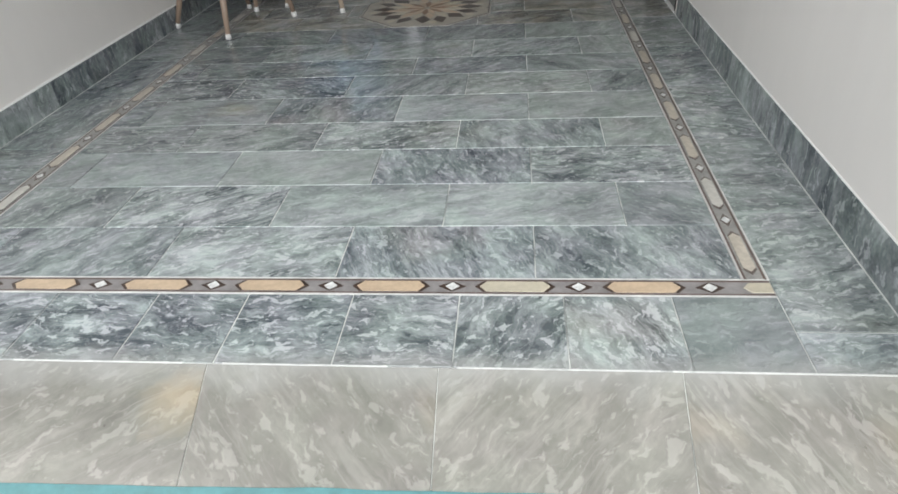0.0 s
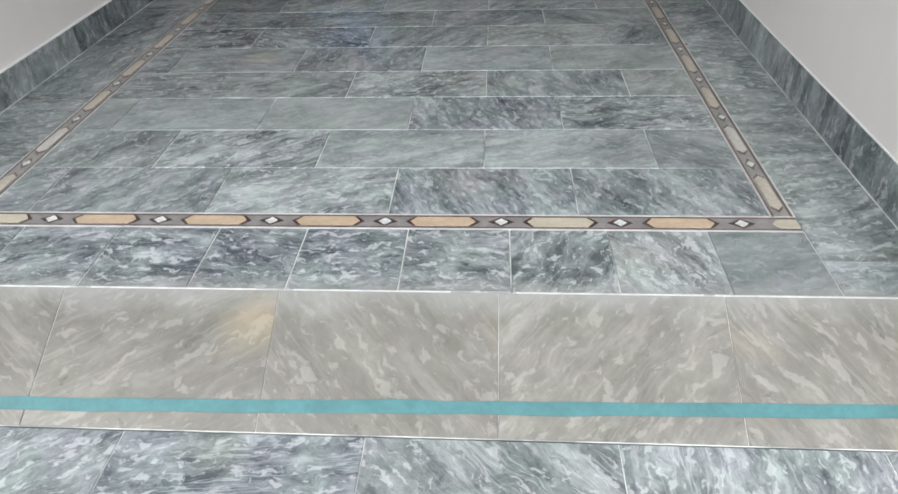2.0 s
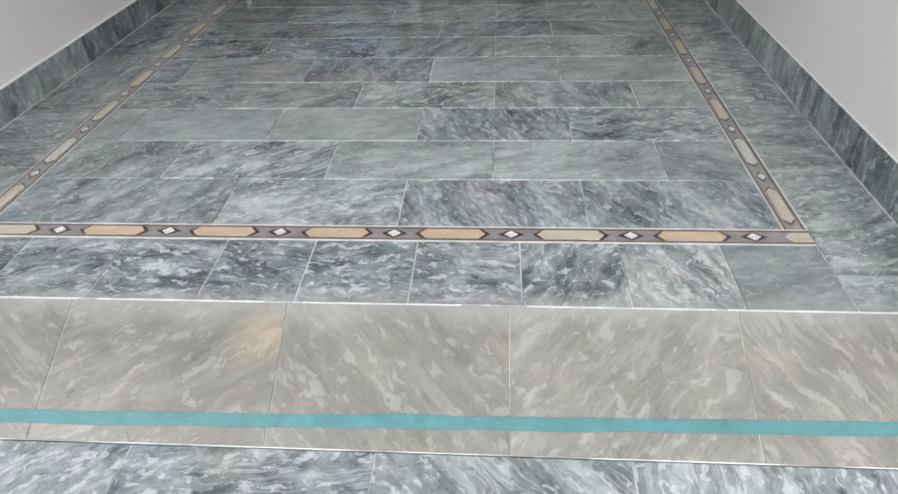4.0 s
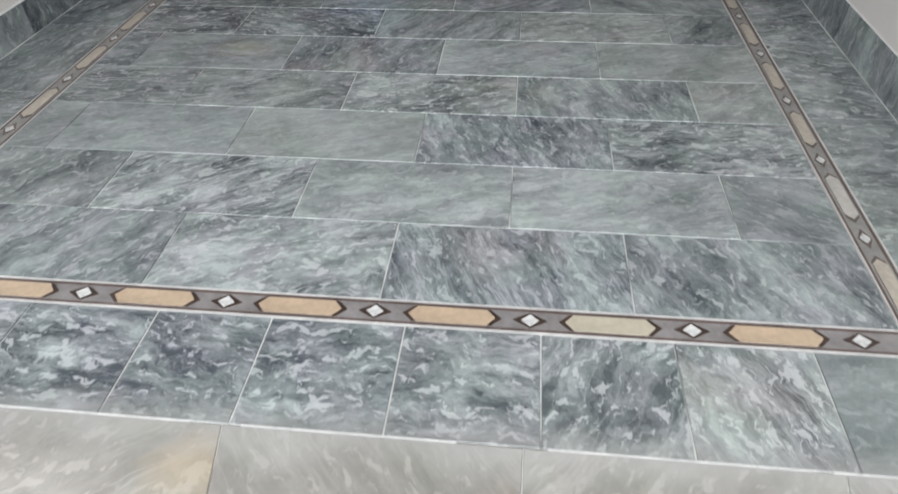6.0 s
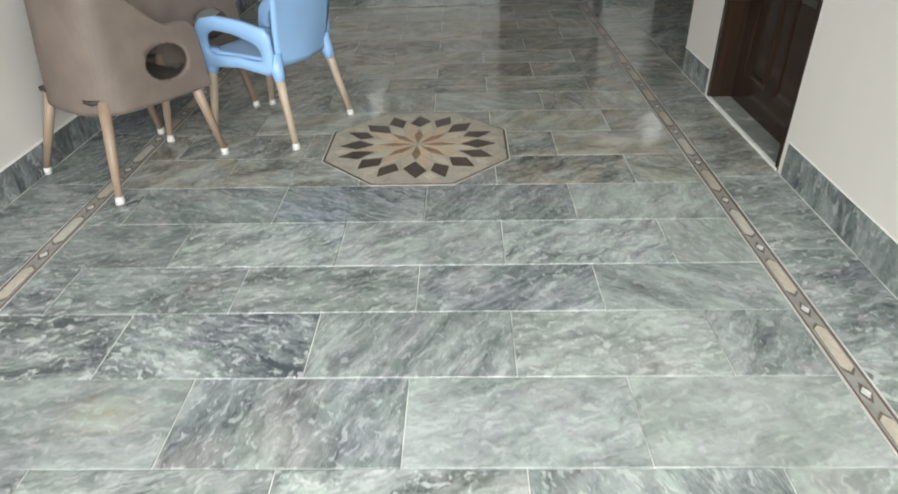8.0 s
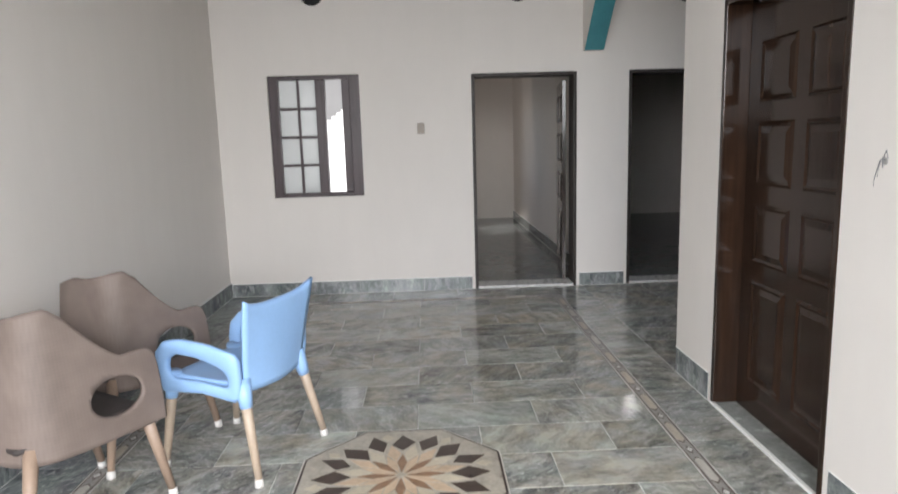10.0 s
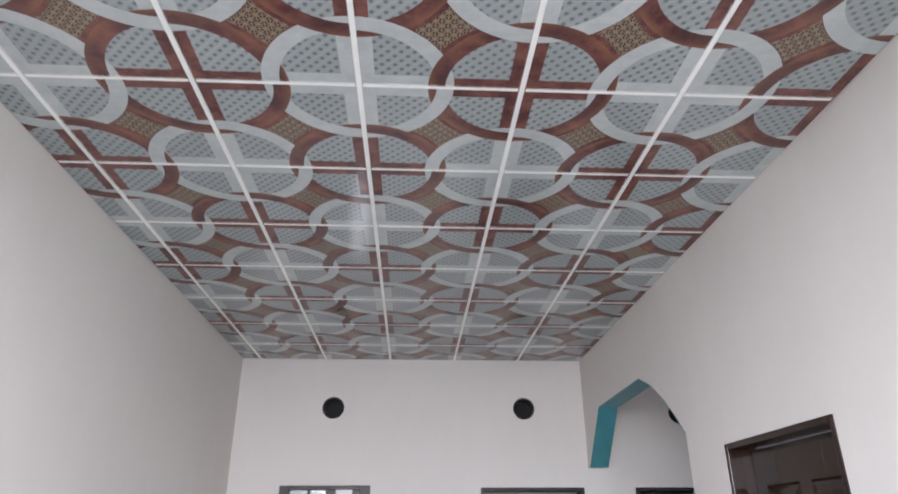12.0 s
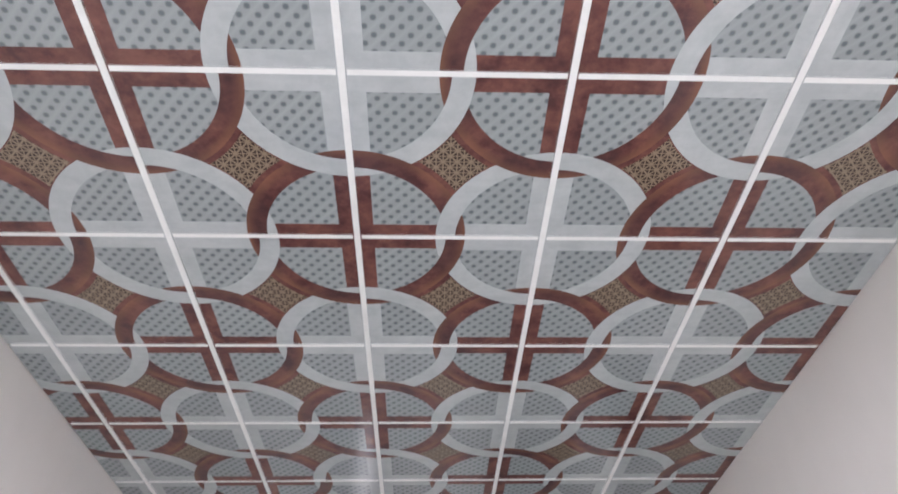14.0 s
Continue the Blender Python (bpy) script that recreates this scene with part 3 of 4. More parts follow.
for k in range(4):
    z0 = 0.035 + k * ph
    for x0, x1 in ((0.085, 0.247), (0.272, 0.42), (0.505, 0.66)):
        if k and x0 < 0.5:
            part("muntin", box(x0, x1, 0.072, 0.103, z0 - 0.012, z0 + 0.012, 0.003), WINDOW_WOOD, win)
        if x0 < 0.5:
            p = part("pane", box(x0 - 0.003, x1 + 0.003, 0.085, 0.089, z0 - 0.003, z0 + ph + 0.003), GLASS, win)
            p.visible_shadow = False
# yard and stepped wall emit their own brightness in place of sunlight
tagged(part("backdrop_yard", box(-1.5, 1.8, 1.6, 1.65, -0.5, 4), glow("glowing_yard", (0.80, 0.80, 0.80), 0.42)), "pale self-glowing backdrop for the yard outside the window", "backdrop", kind="structure")
bm = bmesh.new()
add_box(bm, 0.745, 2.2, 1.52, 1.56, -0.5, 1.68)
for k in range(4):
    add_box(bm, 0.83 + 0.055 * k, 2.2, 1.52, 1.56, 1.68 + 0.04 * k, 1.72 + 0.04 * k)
tagged(part("backdrop_bright_wall", bm, glow("glowing_yard_wall", (1.0, 1.0, 1.0), 1.5)), "white backdrop wall with a stepped top, glowing in place of sunlight", "backdrop", kind="structure")

# round ventilator sleeves, dark inside
for x, z in VENTS:
    bm = bmesh.new()
    n = 28
    rings = []
    for r, y in ((0.105, 0.001), (0.097, 0.001), (0.097, 0.19), (0.105, 0.19)):
        rings.append([bm.verts.new((x + r * math.cos(2 * math.pi * i / n), y, z + r * math.sin(2 * math.pi * i / n))) for i in range(n)])
    for a, b in zip(rings, rings[1:]):
        for i in range(n):
            bm.faces.new((a[i], a[(i + 1) % n], b[(i + 1) % n], b[i]))
    v = tagged(part("ventilator", bm, INLAY_BROWN), "round dark ventilator hole high in the wall", "ventilator", group="ventilators", kind="structure")
    part("backing", box(x - 0.12, x + 0.12, 0.235, 0.25, z - 0.12, z + 0.12), BLACK, v)

# ---------------------------------------------------------------- doors
def panelled_leaf(parent, w, h, mat_, m):
    """A panelled door leaf in the x-z plane, hinged at x = 0."""
    leaf = part("leaf", box(0, w, 0, 0.036, 0, h, 0.003), mat_, parent, "dark polished panelled leaf", m)
    cw = (w - 0.11 * 2 - 0.09) / 2
    z = 0.16
    for ph_ in (0.52, 0.29, 0.30, 0.28):
        for k in range(2):
            x0 = 0.11 + k * (cw + 0.09)
            bm = bmesh.new()
            for s in (-1, 1):
                y0 = 0.018 + s * 0.018
                ring0 = [(x0, z), (x0 + cw, z), (x0 + cw, z + ph_), (x0, z + ph_)]
                steps = ((0.0, 0.0), (0.014, 0.008), (0.026, 0.002), (0.055, 0.007))
                prev = None
                for ins, dep in steps:
                    vs = [bm.verts.new((a + (ins if i in (0, 3) else -ins), y0 + s * dep, c + (ins if i < 2 else -ins))) for i, (a, c) in enumerate(ring0)]
                    if prev:
                        for i in range(4):
                            bm.faces.new((prev[i], prev[(i + 1) % 4], vs[(i + 1) % 4], vs[i]))
                    prev = vs
                bm.faces.new(prev)
            part("panel", bm, mat_, leaf)
        z += ph_ + 0.09
    return leaf


def door_frame(parent, w, h, depth, edge=0.055, mat_=None):
    for b in ((0, edge, 0, depth, 0, h), (w - edge, w, 0, depth, 0, h), (edge, w - edge, 0, depth, h - edge, h)):
        part("frame", box(*b, 0.004), mat_ or DARK_WOOD, parent)


# door in the right wall, closed, set back in its frame
dw = D2[1] - D2[0]
door = empty("door_1", pose(W - 0.003, D2[1] - 0.002, 0.0, 0, 0, -90), label="closed dark polished wooden panelled door", category="door", kind="structure")
door_frame(door, dw - 0.004, 2.046, 0.16, 0.03)
panelled_leaf(door, dw - 0.066, 2.0, DARK_WOOD, pose(0.031, 0.124, 0.012))
tagged(part("door_sill", box(W, W + TR, D2[0] + 0.004, D2[1] - 0.004, -0.05, 0.011, 0.003), plain("grey_sill_marble", (0.30, 0.31, 0.29), 0.25, 0.35, 9)), "grey marble door sill", "sill", kind="structure")
part("sill_edge", box(W - 0.006, W + 0.012, D2[0] + 0.006, D2[1] - 0.006, -0.02, 0.0135, 0.002), WHITE, bpy.data.objects["door_sill"], "whitewashed front edge")

# open doorways in the end wall
for nm, (x0, x1), sw in (("door_2", D1, 98), ("door_3", D3, 100)):
    d = empty(nm, pose(x0, -0.003, 0), label="dark wooden door standing open into the far room", category="door", kind="structure")
    door_frame(d, x1 - x0, DOOR_H - 0.002, 0.205, 0.03, FRAME_WOOD)
    panelled_leaf(d, x1 - x0 - 0.12, DOOR_H - 0.075, DARK_WOOD, pose(x1 - x0 - 0.058, 0.205, 0.012, 0, 0, 180 - sw))
    tagged(part("door_sill", box(x0 + 0.004, x1 - 0.004, 0, TH, -0.05, 0.02, 0.003), INLAY_WHITE), "white marble door sill", "sill", kind="structure")

# switch plate on the end wall, loose wires on the right wall
sw = empty("switch_plate", pose(1.848, -0.001, 1.53), label="small beige switch plate on the end wall", category="switch")
part("plate", box(-0.034, 0.034, -0.012, 0, -0.05, 0.05, 0.004), SWITCH, sw)
part("rocker", box(-0.014, 0.014, -0.018, -0.010, -0.022, 0.022, 0.003), SWITCH, sw)
wb = empty("wire_outlet", pose(W - 0.001, -4.09, 1.31), label="bare electric wires hanging from a hole in the wall", category="wires")
part("hole_rim", tube([(0.0, 0, 0), (-0.003, 0, 0)], 0.012, 12), CONCRETE, wb)
for k in range(4):
    a = 0.6 * k - 0.9
    part("wire", tube([(0, 0.002 * k, 0), (-0.012, 0.012 * math.sin(a), 0.02 - 0.006 * k), (-0.016, 0.03 * math.sin(a), 0.035 - 0.03 * k), (-0.008, 0.04 * math.sin(a + 0.3), 0.01 - 0.03 * k)], 0.0016, 6), WIRE, wb)

# ---------------------------------------------------------------- skirting of dark marble slabs
def skirting(name, x0, y0, x1, y1, h, out, proud=0.016):
    """Marble upstands from one corner to another; out is the side they stand proud on."""
    L = math.hypot(x1 - x0, y1 - y0)
    base = empty(name, pose(x0, y0, 0, 0, 0, math.degrees(math.atan2(y1 - y0, x1 - x0))), label="dark grey marble skirting slabs", category="baseboard", kind="structure")

    def run(a, b, inner, outer, z0, z1, bevel):
        lo, hi = sorted((out * inner, out * outer))
        return box(a, b, lo, hi, z0, z1, bevel)

    k, s = 0, 0.0
    while s < L - 0.02:
        e = min(L, s + 0.605)
        p = part("slab", run(s + 0.001, e - 0.001, proud - 0.016, proud, 0.001, h, 0.0015), GREY_MARBLE, base)
        p["streaky"] = 0.2
        # first three slabs lighter: grazing sheen put into their tone
        p.color = (0.20 + 0.14 * ((k * 7) % 5) / 4 + (0.14 if k < 3 else 0.0), 0.55, 0.1 + 0.07 * (k % 4), 0.5)
        s, k = s + 0.605, k + 1
    part("floor_joint", run(0, L, proud, proud + 0.003, -0.002, 0.003, 0.001), GROUT, base)
    part("caulk", run(0, L, 0.0, max(proud - 0.004, 0.004), h, h + 0.006, 0.0015), WHITE, base, "pale sealing line")
    return base


SK = 0.135
skirting("baseboard_left", 0.0, -7.04, 0.0, -0.016, SK, -1)
skirting("baseboard_right", W, D2[0] - 0.035, W, -7.04, 0.152, -1, 0.003)
skirting("baseboard_right_far", W, -2.403, W, D2[1] + 0.035, 0.15, -1, 0.003)
skirting("baseboard_end", 0.016, 0.0, D1[0] - 0.03, 0.0, 0.12, -1)
skirting("baseboard_pier", D1[1] + 0.03, 0.0, D3[0] - 0.03, 0.0, 0.12, -1)
skirting("baseboard_far_room", 3.46, 5.69, 3.46, TH + 0.3, 0.12, -1)


# ---------------------------------------------------------------- plastic chairs
def radial_hit(poly, cx, cz, a):
    dx, dz = math.cos(a), math.sin(a)
    best = 0.0
    for (x0, z0), (x1, z1) in zip(poly, poly[1:] + poly[:1]):
        ex, ez = x1 - x0, z1 - z0
        det = ex * dz - ez * dx
        if abs(det) < 1e-9:
            continue
        t = (ex * (z0 - cz) - ez * (x0 - cx)) / det
        s = (dx * (z0 - cz) - dz * (x0 - cx)) / det
        if -1e-6 <= s <= 1 + 1e-6 and t > best:
            best = t
    return cx + dx * best, cz + dz * best


def arm_loop(outer, hole, centre, y, thick, lean):
    """A moulded arm: a flat side panel with an opening, rounded at its rims."""
    bm = bmesh.new()
    n = 40
    rings = []
    out_ = [radial_hit(outer, *centre, 2 * math.pi * i / n) for i in range(n)]
    in_ = [radial_hit(hole, *centre, 2 * math.pi * i / n) for i in range(n)]
    h = thick / 2
    for f, dy in ((0.0, -h * 0.5), (0.12, -h), (0.88, -h), (1.0, -h * 0.5), (1.0, h * 0.5), (0.88, h), (0.12, h), (0.0, h * 0.5)):
        ring = []
        for (ox, oz), (ix, iz) in zip(out_, in_):
            x, z = ox + (ix - ox) * f, oz + (iz - oz) * f
            ring.append(bm.verts.new((x, y + dy + lean * (z - 0.42), z)))
        rings.append(ring)
    for a, b in zip(rings, rings[1:] + rings[:1]):
        for i in range(n):
            bm.faces.new((a[i], a[(i + 1) % n], b[(i + 1) % n], b[i]))
    return bm


def shell(fn, nu, nv, thick):
    """A curved moulded panel given by fn(u, v), thickened along its normals."""
    bm = bmesh.new()
    P = [[Vector(fn(i / nu, j / nv)) for j in range(nv + 1)] for i in range(nu + 1)]
    N = [[None] * (nv + 1) for _ in range(nu + 1)]
    for i in range(nu + 1):
        for j in range(nv + 1):
            du = P[min(i + 1, nu)][j] - P[max(i - 1, 0)][j]
            dv = P[i][min(j + 1, nv)] - P[i][max(j - 1, 0)]
            N[i][j] = du.cross(dv).normalized()
    a = [[bm.verts.new(P[i][j] + N[i][j] * thick / 2) for j in range(nv + 1)] for i in range(nu + 1)]
    b = [[bm.verts.new(P[i][j] - N[i][j] * thick / 2) for j in range(nv + 1)] for i in range(nu + 1)]
    for i in range(nu):
        for j in range(nv):
            bm.faces.new((a[i][j], a[i + 1][j], a[i + 1][j + 1], a[i][j + 1]))
            bm.faces.new((b[i][j], b[i][j + 1], b[i + 1][j + 1], b[i + 1][j]))
    for i in range(nu):
        bm.faces.new((a[i][0], b[i][0], b[i + 1][0], a[i + 1][0]))
        bm.faces.new((a[i][nv], a[i + 1][nv], b[i + 1][nv], b[i][nv]))
    for j in range(nv):
        bm.faces.new((a[0][j], a[0][j + 1], b[0][j + 1], b[0][j]))
        bm.faces.new((a[nu][j], b[nu][j], b[nu][j + 1], a[nu][j + 1]))
    return bm


def armchair(material, label, m, tall, outer, hole, centre, wide=(0.235, 0.235), name="plastic_armchair"):
    """Moulded plastic armchair, facing +x, with separate splayed legs."""
    ch = empty(name, m, label=label, category="chair", group="chairs by the wall")

    def seat_fn(u, v):
        x, y = -0.21 + 0.44 * u, (v - 0.5) * (0.46 - 0.05 * (1 - u))
        dip = -0.018 * math.sin(math.pi * v) * math.sin(math.pi * min(1, u * 1.1))
        lip = -0.035 * max(0, (u - 0.86) / 0.14) ** 2
        return x, y, 0.43 - 0.02 * (1 - u) + dip + lip

    smooth(part("seat", shell(seat_fn, 14, 12, 0.016), material, ch))

    def back_fn(u, v):
        q = abs(2 * v - 1)
        y = (v - 0.5) * (0.40 + 0.10 * u ** 0.7)
        wing = 0.035 * q ** 4 * u                       # the upper corners sweep up and back
        x = -0.195 - 0.05 * u ** 1.2 - 0.03 * (1 - q * q) * (1 - 0.5 * u) - 0.02 * q ** 6 * u
        return x, y, 0.385 + (tall - 0.415) * u + wing - 0.01 * (1 - u) * (1 - q)

    smooth(part("backrest", shell(back_fn, 14, 14, 0.016), material, ch))
    for s in (-1, 1):
        smooth(part("arm", arm_loop(outer, hole, centre, s * 0.235, 0.034, s * 0.10), material, ch))
    part("apron", box(0.185, 0.205, -0.215, 0.215, 0.345, 0.418, 0.006), material, ch)
    for sx, sy in ((1, 1), (1, -1), (-1, 1), (-1, -1)):
        top_ = (0.185 if sx > 0 else -0.19, sy * 0.205, 0.415)
        foot = (0.235 if sx > 0 else -0.275, sy * (wide[0] if sx > 0 else wide[1]), 0.03)
        leg = smooth(part("leg", tube([top_, tuple((a + b) / 2 for a, b in zip(top_, foot)), foot], [0.026, 0.021, 0.016]), TAN_LEG, ch, "tan plastic leg"))
        low_ = tuple(a + (b - a) * 0.24 for a, b in zip(top_, foot))
        smooth(part("leg_socket", tube([(top_[0] * 0.97, top_[1] * 0.98, 0.445), tuple((a + b) / 2 for a, b in zip(top_, low_)), low_], [0.037, 0.032, 0.025], 14), material, ch))
        smooth(part("foot_cap", tube([(foot[0], foot[1], 0.032), (foot[0] * 1.01, foot[1] * 1.01, 0.0)], [0.0185, 0.020]), CAP, leg, "worn pale foot cap"))
    return ch


BLUE_OUT = [(-0.19, 0.345), (-0.212, 0.46), (-0.21, 0.565), (-0.06, 0.60), (0.08, 0.612), (0.17, 0.598), (0.225, 0.54), (0.235, 0.45), (0.215, 0.355), (0.0, 0.372)]
BLUE_HOLE = [(-0.145, 0.41), (-0.155, 0.46), (-0.12, 0.500), (0.0, 0.535), (0.10, 0.545), (0.15, 0.525), (0.17, 0.48), (0.16, 0.425), (0.0, 0.425)]
armchair(BLUE, "sky blue moulded plastic armchair with tan legs", pose(0.98, -3.215, 0, 0, 0, 157), 0.79, BLUE_OUT, BLUE_HOLE, (0.0, 0.47), (0.24, 0.255))


def tub_chair(m):
    """Moulded tub chair facing +x: one shell wraps from arm to arm, with an oval opening in each arm."""
    ch = empty("tub_chair", m, label="brown woven-look plastic tub chair beside the wall", category="chair", group="chairs by the wall")
    plan = [(0.285, -0.245), (0.12, -0.255), (-0.06, -0.255), (-0.155, -0.24), (-0.218, -0.19), (-0.245, -0.11), (-0.252, 0.0)]
    plan = plan + [(x, -y) for x, y in plan[-2::-1]]
    acc = [0.0]
    for (x0, y0), (x1, y1) in zip(plan, plan[1:]):
        acc.append(acc[-1] + math.hypot(x1 - x0, y1 - y0))
    L = acc[-1]
    nu, nv = 120, 26

    def at(d):
        k = max(i for i in range(len(plan) - 1) if acc[i] <= d + 1e-9) if d < L else len(plan) - 2
        f = (d - acc[k]) / (acc[k + 1] - acc[k])
        a, b = plan[k], plan[k + 1]
        pa, pb = plan[max(k - 1, 0)], plan[min(k + 2, len(plan) - 1)]
        f2, f3 = f * f, f * f * f
        return tuple(0.5 * (2 * q + (r - p) * f + (2 * p - 5 * q + 4 * r - t) * f2 + (3 * q - p - 3 * r + t) * f3) for p, q, r, t in zip(pa, a, b, pb))

    def ease(t):
        t = min(1.0, max(0.0, t))
        return t * t * (3 - 2 * t)

    def top(d):
        e = min(d, L - d)
        rim = 0.645 + 0.235 * (0.55 * ease((e - 0.13) / 0.27) + 0.45 * min(1, max(0, (e - 0.15) / 0.24)) ** 1.35)
        rim -= 0.03 * ease((e - 0.39) / (L / 2 - 0.42))
        if d > L / 2:                                   # the wall-side shoulder is moulded lower
            rim = min(rim, 0.85 - 0.28 * (d - L / 2) - 0.12 * ease((d - L / 2 - 0.24) / 0.2))
        if e < 0.07:
            rim -= 0.12 * (1 - math.sqrt(max(0, 1 - (1 - e / 0.07) ** 2)))
        return rim

    holes = [(0.19, 0.50), (L - 0.19, 0.50)]
    a_, b_ = 0.098, 0.074
    bm = bmesh.new()
    grid, par_ = [], {}
    for i in range(nu + 1):
        d = L * i / nu
        x, y = at(d)
        x2, y2 = at(min(L, d + 0.01))
        x1, y1 = at(max(0, d - 0.01))
        n_ = Vector((y2 - y1, -(x2 - x1), 0)).normalized()
        zt = top(d)
        row = []
        for j_ in range(nv + 1):
            z = 0.345 + (zt - 0.345) * j_ / nv
            lean = 0.10 * (z - 0.42)
            row.append(bm.verts.new((x + n_.x * lean, y + n_.y * lean, z)))
            par_[row[-1]] = (d, z, x, y, n_)
        grid.append(row)
    cut = []
    for i in range(nu):
        for j_ in range(nv):
            f = bm.faces.new((grid[i][j_], grid[i + 1][j_], grid[i + 1][j_ + 1], grid[i][j_ + 1]))
            d = sum(par_[v][0] for v in f.verts) / 4
            z = sum(par_[v][1] for v in f.verts) / 4
            if any(((d - hd) / a_) ** 2 + ((z - hz) / b_) ** 2 < 1 for hd, hz in holes):
                cut.append(f)
    rim_v = {v for f in cut for v in f.verts if any(g not in cut for g in v.link_faces)}
    bmesh.ops.delete(bm, geom=cut, context="FACES")
    for v in rim_v:
        if not v.is_valid:
            continue
        d, z, x, y, n_ = par_[v]
        hd, hz = min(holes, key=lambda h: abs(h[0] - d))
        t = math.atan2((z - hz) / b_, (d - hd) / a_)
        d2, z2 = hd + a_ * math.cos(t), hz + b_ * math.sin(t)
        x, y = at(d2)
        v.co = (x + n_.x * 0.10 * (z2 - 0.42), y + n_.y * 0.10 * (z2 - 0.42), z2)
    sh = smooth(part("shell", bm, (RATTAN, TUB_INSIDE), ch, "woven-look back and arms in one piece"))
    so = sh.modifiers.new("thickness", "SOLIDIFY")
    so.thickness, so.offset, so.material_offset = 0.018, 0.0, 1

    def seat_fn(u, v):
        x, y = -0.25 + 0.49 * u, (v - 0.5) * (0.40 + 0.10 * min(1, u * 2.2))
        return x, y, 0.425 - 0.02 * (1 - u) - 0.018 * math.sin(math.pi * v) * math.sin(math.pi * min(1, u * 1.1)) - 0.04 * max(0, (u - 0.86) / 0.14) ** 2

    smooth(part("seat", shell(seat_fn, 14, 12, 0.016), TUB_INSIDE, ch, "dark brown seat"))
    part("apron", box(0.205, 0.225, -0.235, 0.235, 0.35, 0.41, 0.006), RATTAN, ch)
    for sx, sy in ((1, 1), (1, -1), (-1, 1), (-1, -1)):
        top_ = (0.205 if sx > 0 else -0.20, sy * (0.235 if sx > 0 else 0.20), 0.40)
        foot = (0.285 if sx > 0 else -0.30, sy * (0.25 if sx > 0 else 0.285), 0.03)
        leg = smooth(part("leg", tube([top_, tuple((a + b) / 2 for a, b in zip(top_, foot)), foot], [0.026, 0.021, 0.016]), BROWN_LEG, ch, "brown plastic leg"))
        smooth(part("foot_cap", tube([(foot[0], foot[1], 0.032), (foot[0] * 1.01, foot[1] * 1.01, 0.0)], [0.0185, 0.020]), CAP, leg, "worn pale foot cap"))
    return ch


first = tub_chair(pose(0.425, -3.70, 0, 0, 0, 57))
copy_thing(first, pose(0.40, -3.02, 0, 0, 0, 55))

# ---------------------------------------------------------------- floor
tagged(part("floor", box(-0.01, W + TR, FRONT - 0.003, TH, -0.29, -0.003), GROUT), "grey marble slab floor with inlaid border strips", "floor", kind="structure")
floor = bpy.data.objects["floor"]
part("passage_bed", box(W + TR, XR, -2.6, TH, -0.29, -0.003), GROUT, floor)
tagged(part("porch_floor", box(-1.2, 4.9, -10.6, FRONT - 0.36, -0.29, -0.173), GROUT), "marble slabs of the threshold and porch", "floor", kind="structure")
porch = bpy.data.objects["porch_floor"]
rng = random.Random(5)
G = 0.0022                  # half a joint
shared = {}


def slab(x0, x1, y0, y1, parent, mat_, tone, busy=0.4, g=G, turn=None, cool=None, streaky=None, warm_sheen=0.0):
    w, d = round(x1 - x0 - 2 * g, 3), round(y1 - y0 - 2 * g, 3)
    if w < 0.01 or d < 0.01:
        return
    key = (w, d, mat_.name)
    if key not in shared:
        shared[key] = mesh_of(prism([(-w / 2, -d / 2), (w / 2, -d / 2), (w / 2, d / 2), (-w / 2, d / 2)], -0.02, 0.0, 0.0015), "slab", mat_)
    p = new("slab", shared[key])
    p.parent = parent
    p.location = ((x0 + x1) / 2, (y0 + y1) / 2, rng.uniform(-0.0004, 0.0004))
    p.color = (tone, busy, rng.uniform(0.0, 0.5) if turn is None else turn, rng.choice((0.0, 0.15, 0.5, 0.9)) if cool is None else cool)
    p["warm_sheen"] = warm_sheen
    p["streaky"] = rng.choice((0.0, 0.1, 0.25, 0.5)) if streaky is None else streaky
    return p


SIN, SOUT = (0.425, 2.995), (0.345, 3.068)     # inlay strip, inner and outer edges
FIN, FOUT = -6.672, -6.752
BIN, BOUT = -0.43, -0.35
lines = [FIN, -6.378, -6.081, -5.778, -5.49, -5.175, -4.873, -4.603, -4.289, -3.971]
while lines[-1] + 0.302 < BIN - 0.1:
    lines.append(lines[-1] + 0.302)
lines.append(BIN)
TONES = [(0.38, 0.36, 0.54, 0.45, 0.43), (0.36, 0.46, 0.63, 0.67, 0.43), (0.52, 0.57, 0.60, 0.43, 0.46), (0.33, 0.38, 0.46, 0.48, 0.58),
         (0.37, 0.54, 0.38, 0.66, 0.65), (0.27, 0.33, 0.42, 0.70, 0.46), (0.36, 0.37, 0.40, 0.40, 0.54), (0.33, 0.62, 0.66, 0.69, 0.66),
         (0.38, 0.54, 0.36, 0.40, 0.68)]
BUSY = [(0.5, 0.5, 0.9, 0.7, 0.6), (0.5, 0.9, 0.4, 0.4, 0.3), (0.2, 0.2, 0.2, 0.7, 1.0), (0.7, 0.6, 1.0, 0.6, 0.5), (0.5, 0.3, 0.6, 0.4, 0.3)]
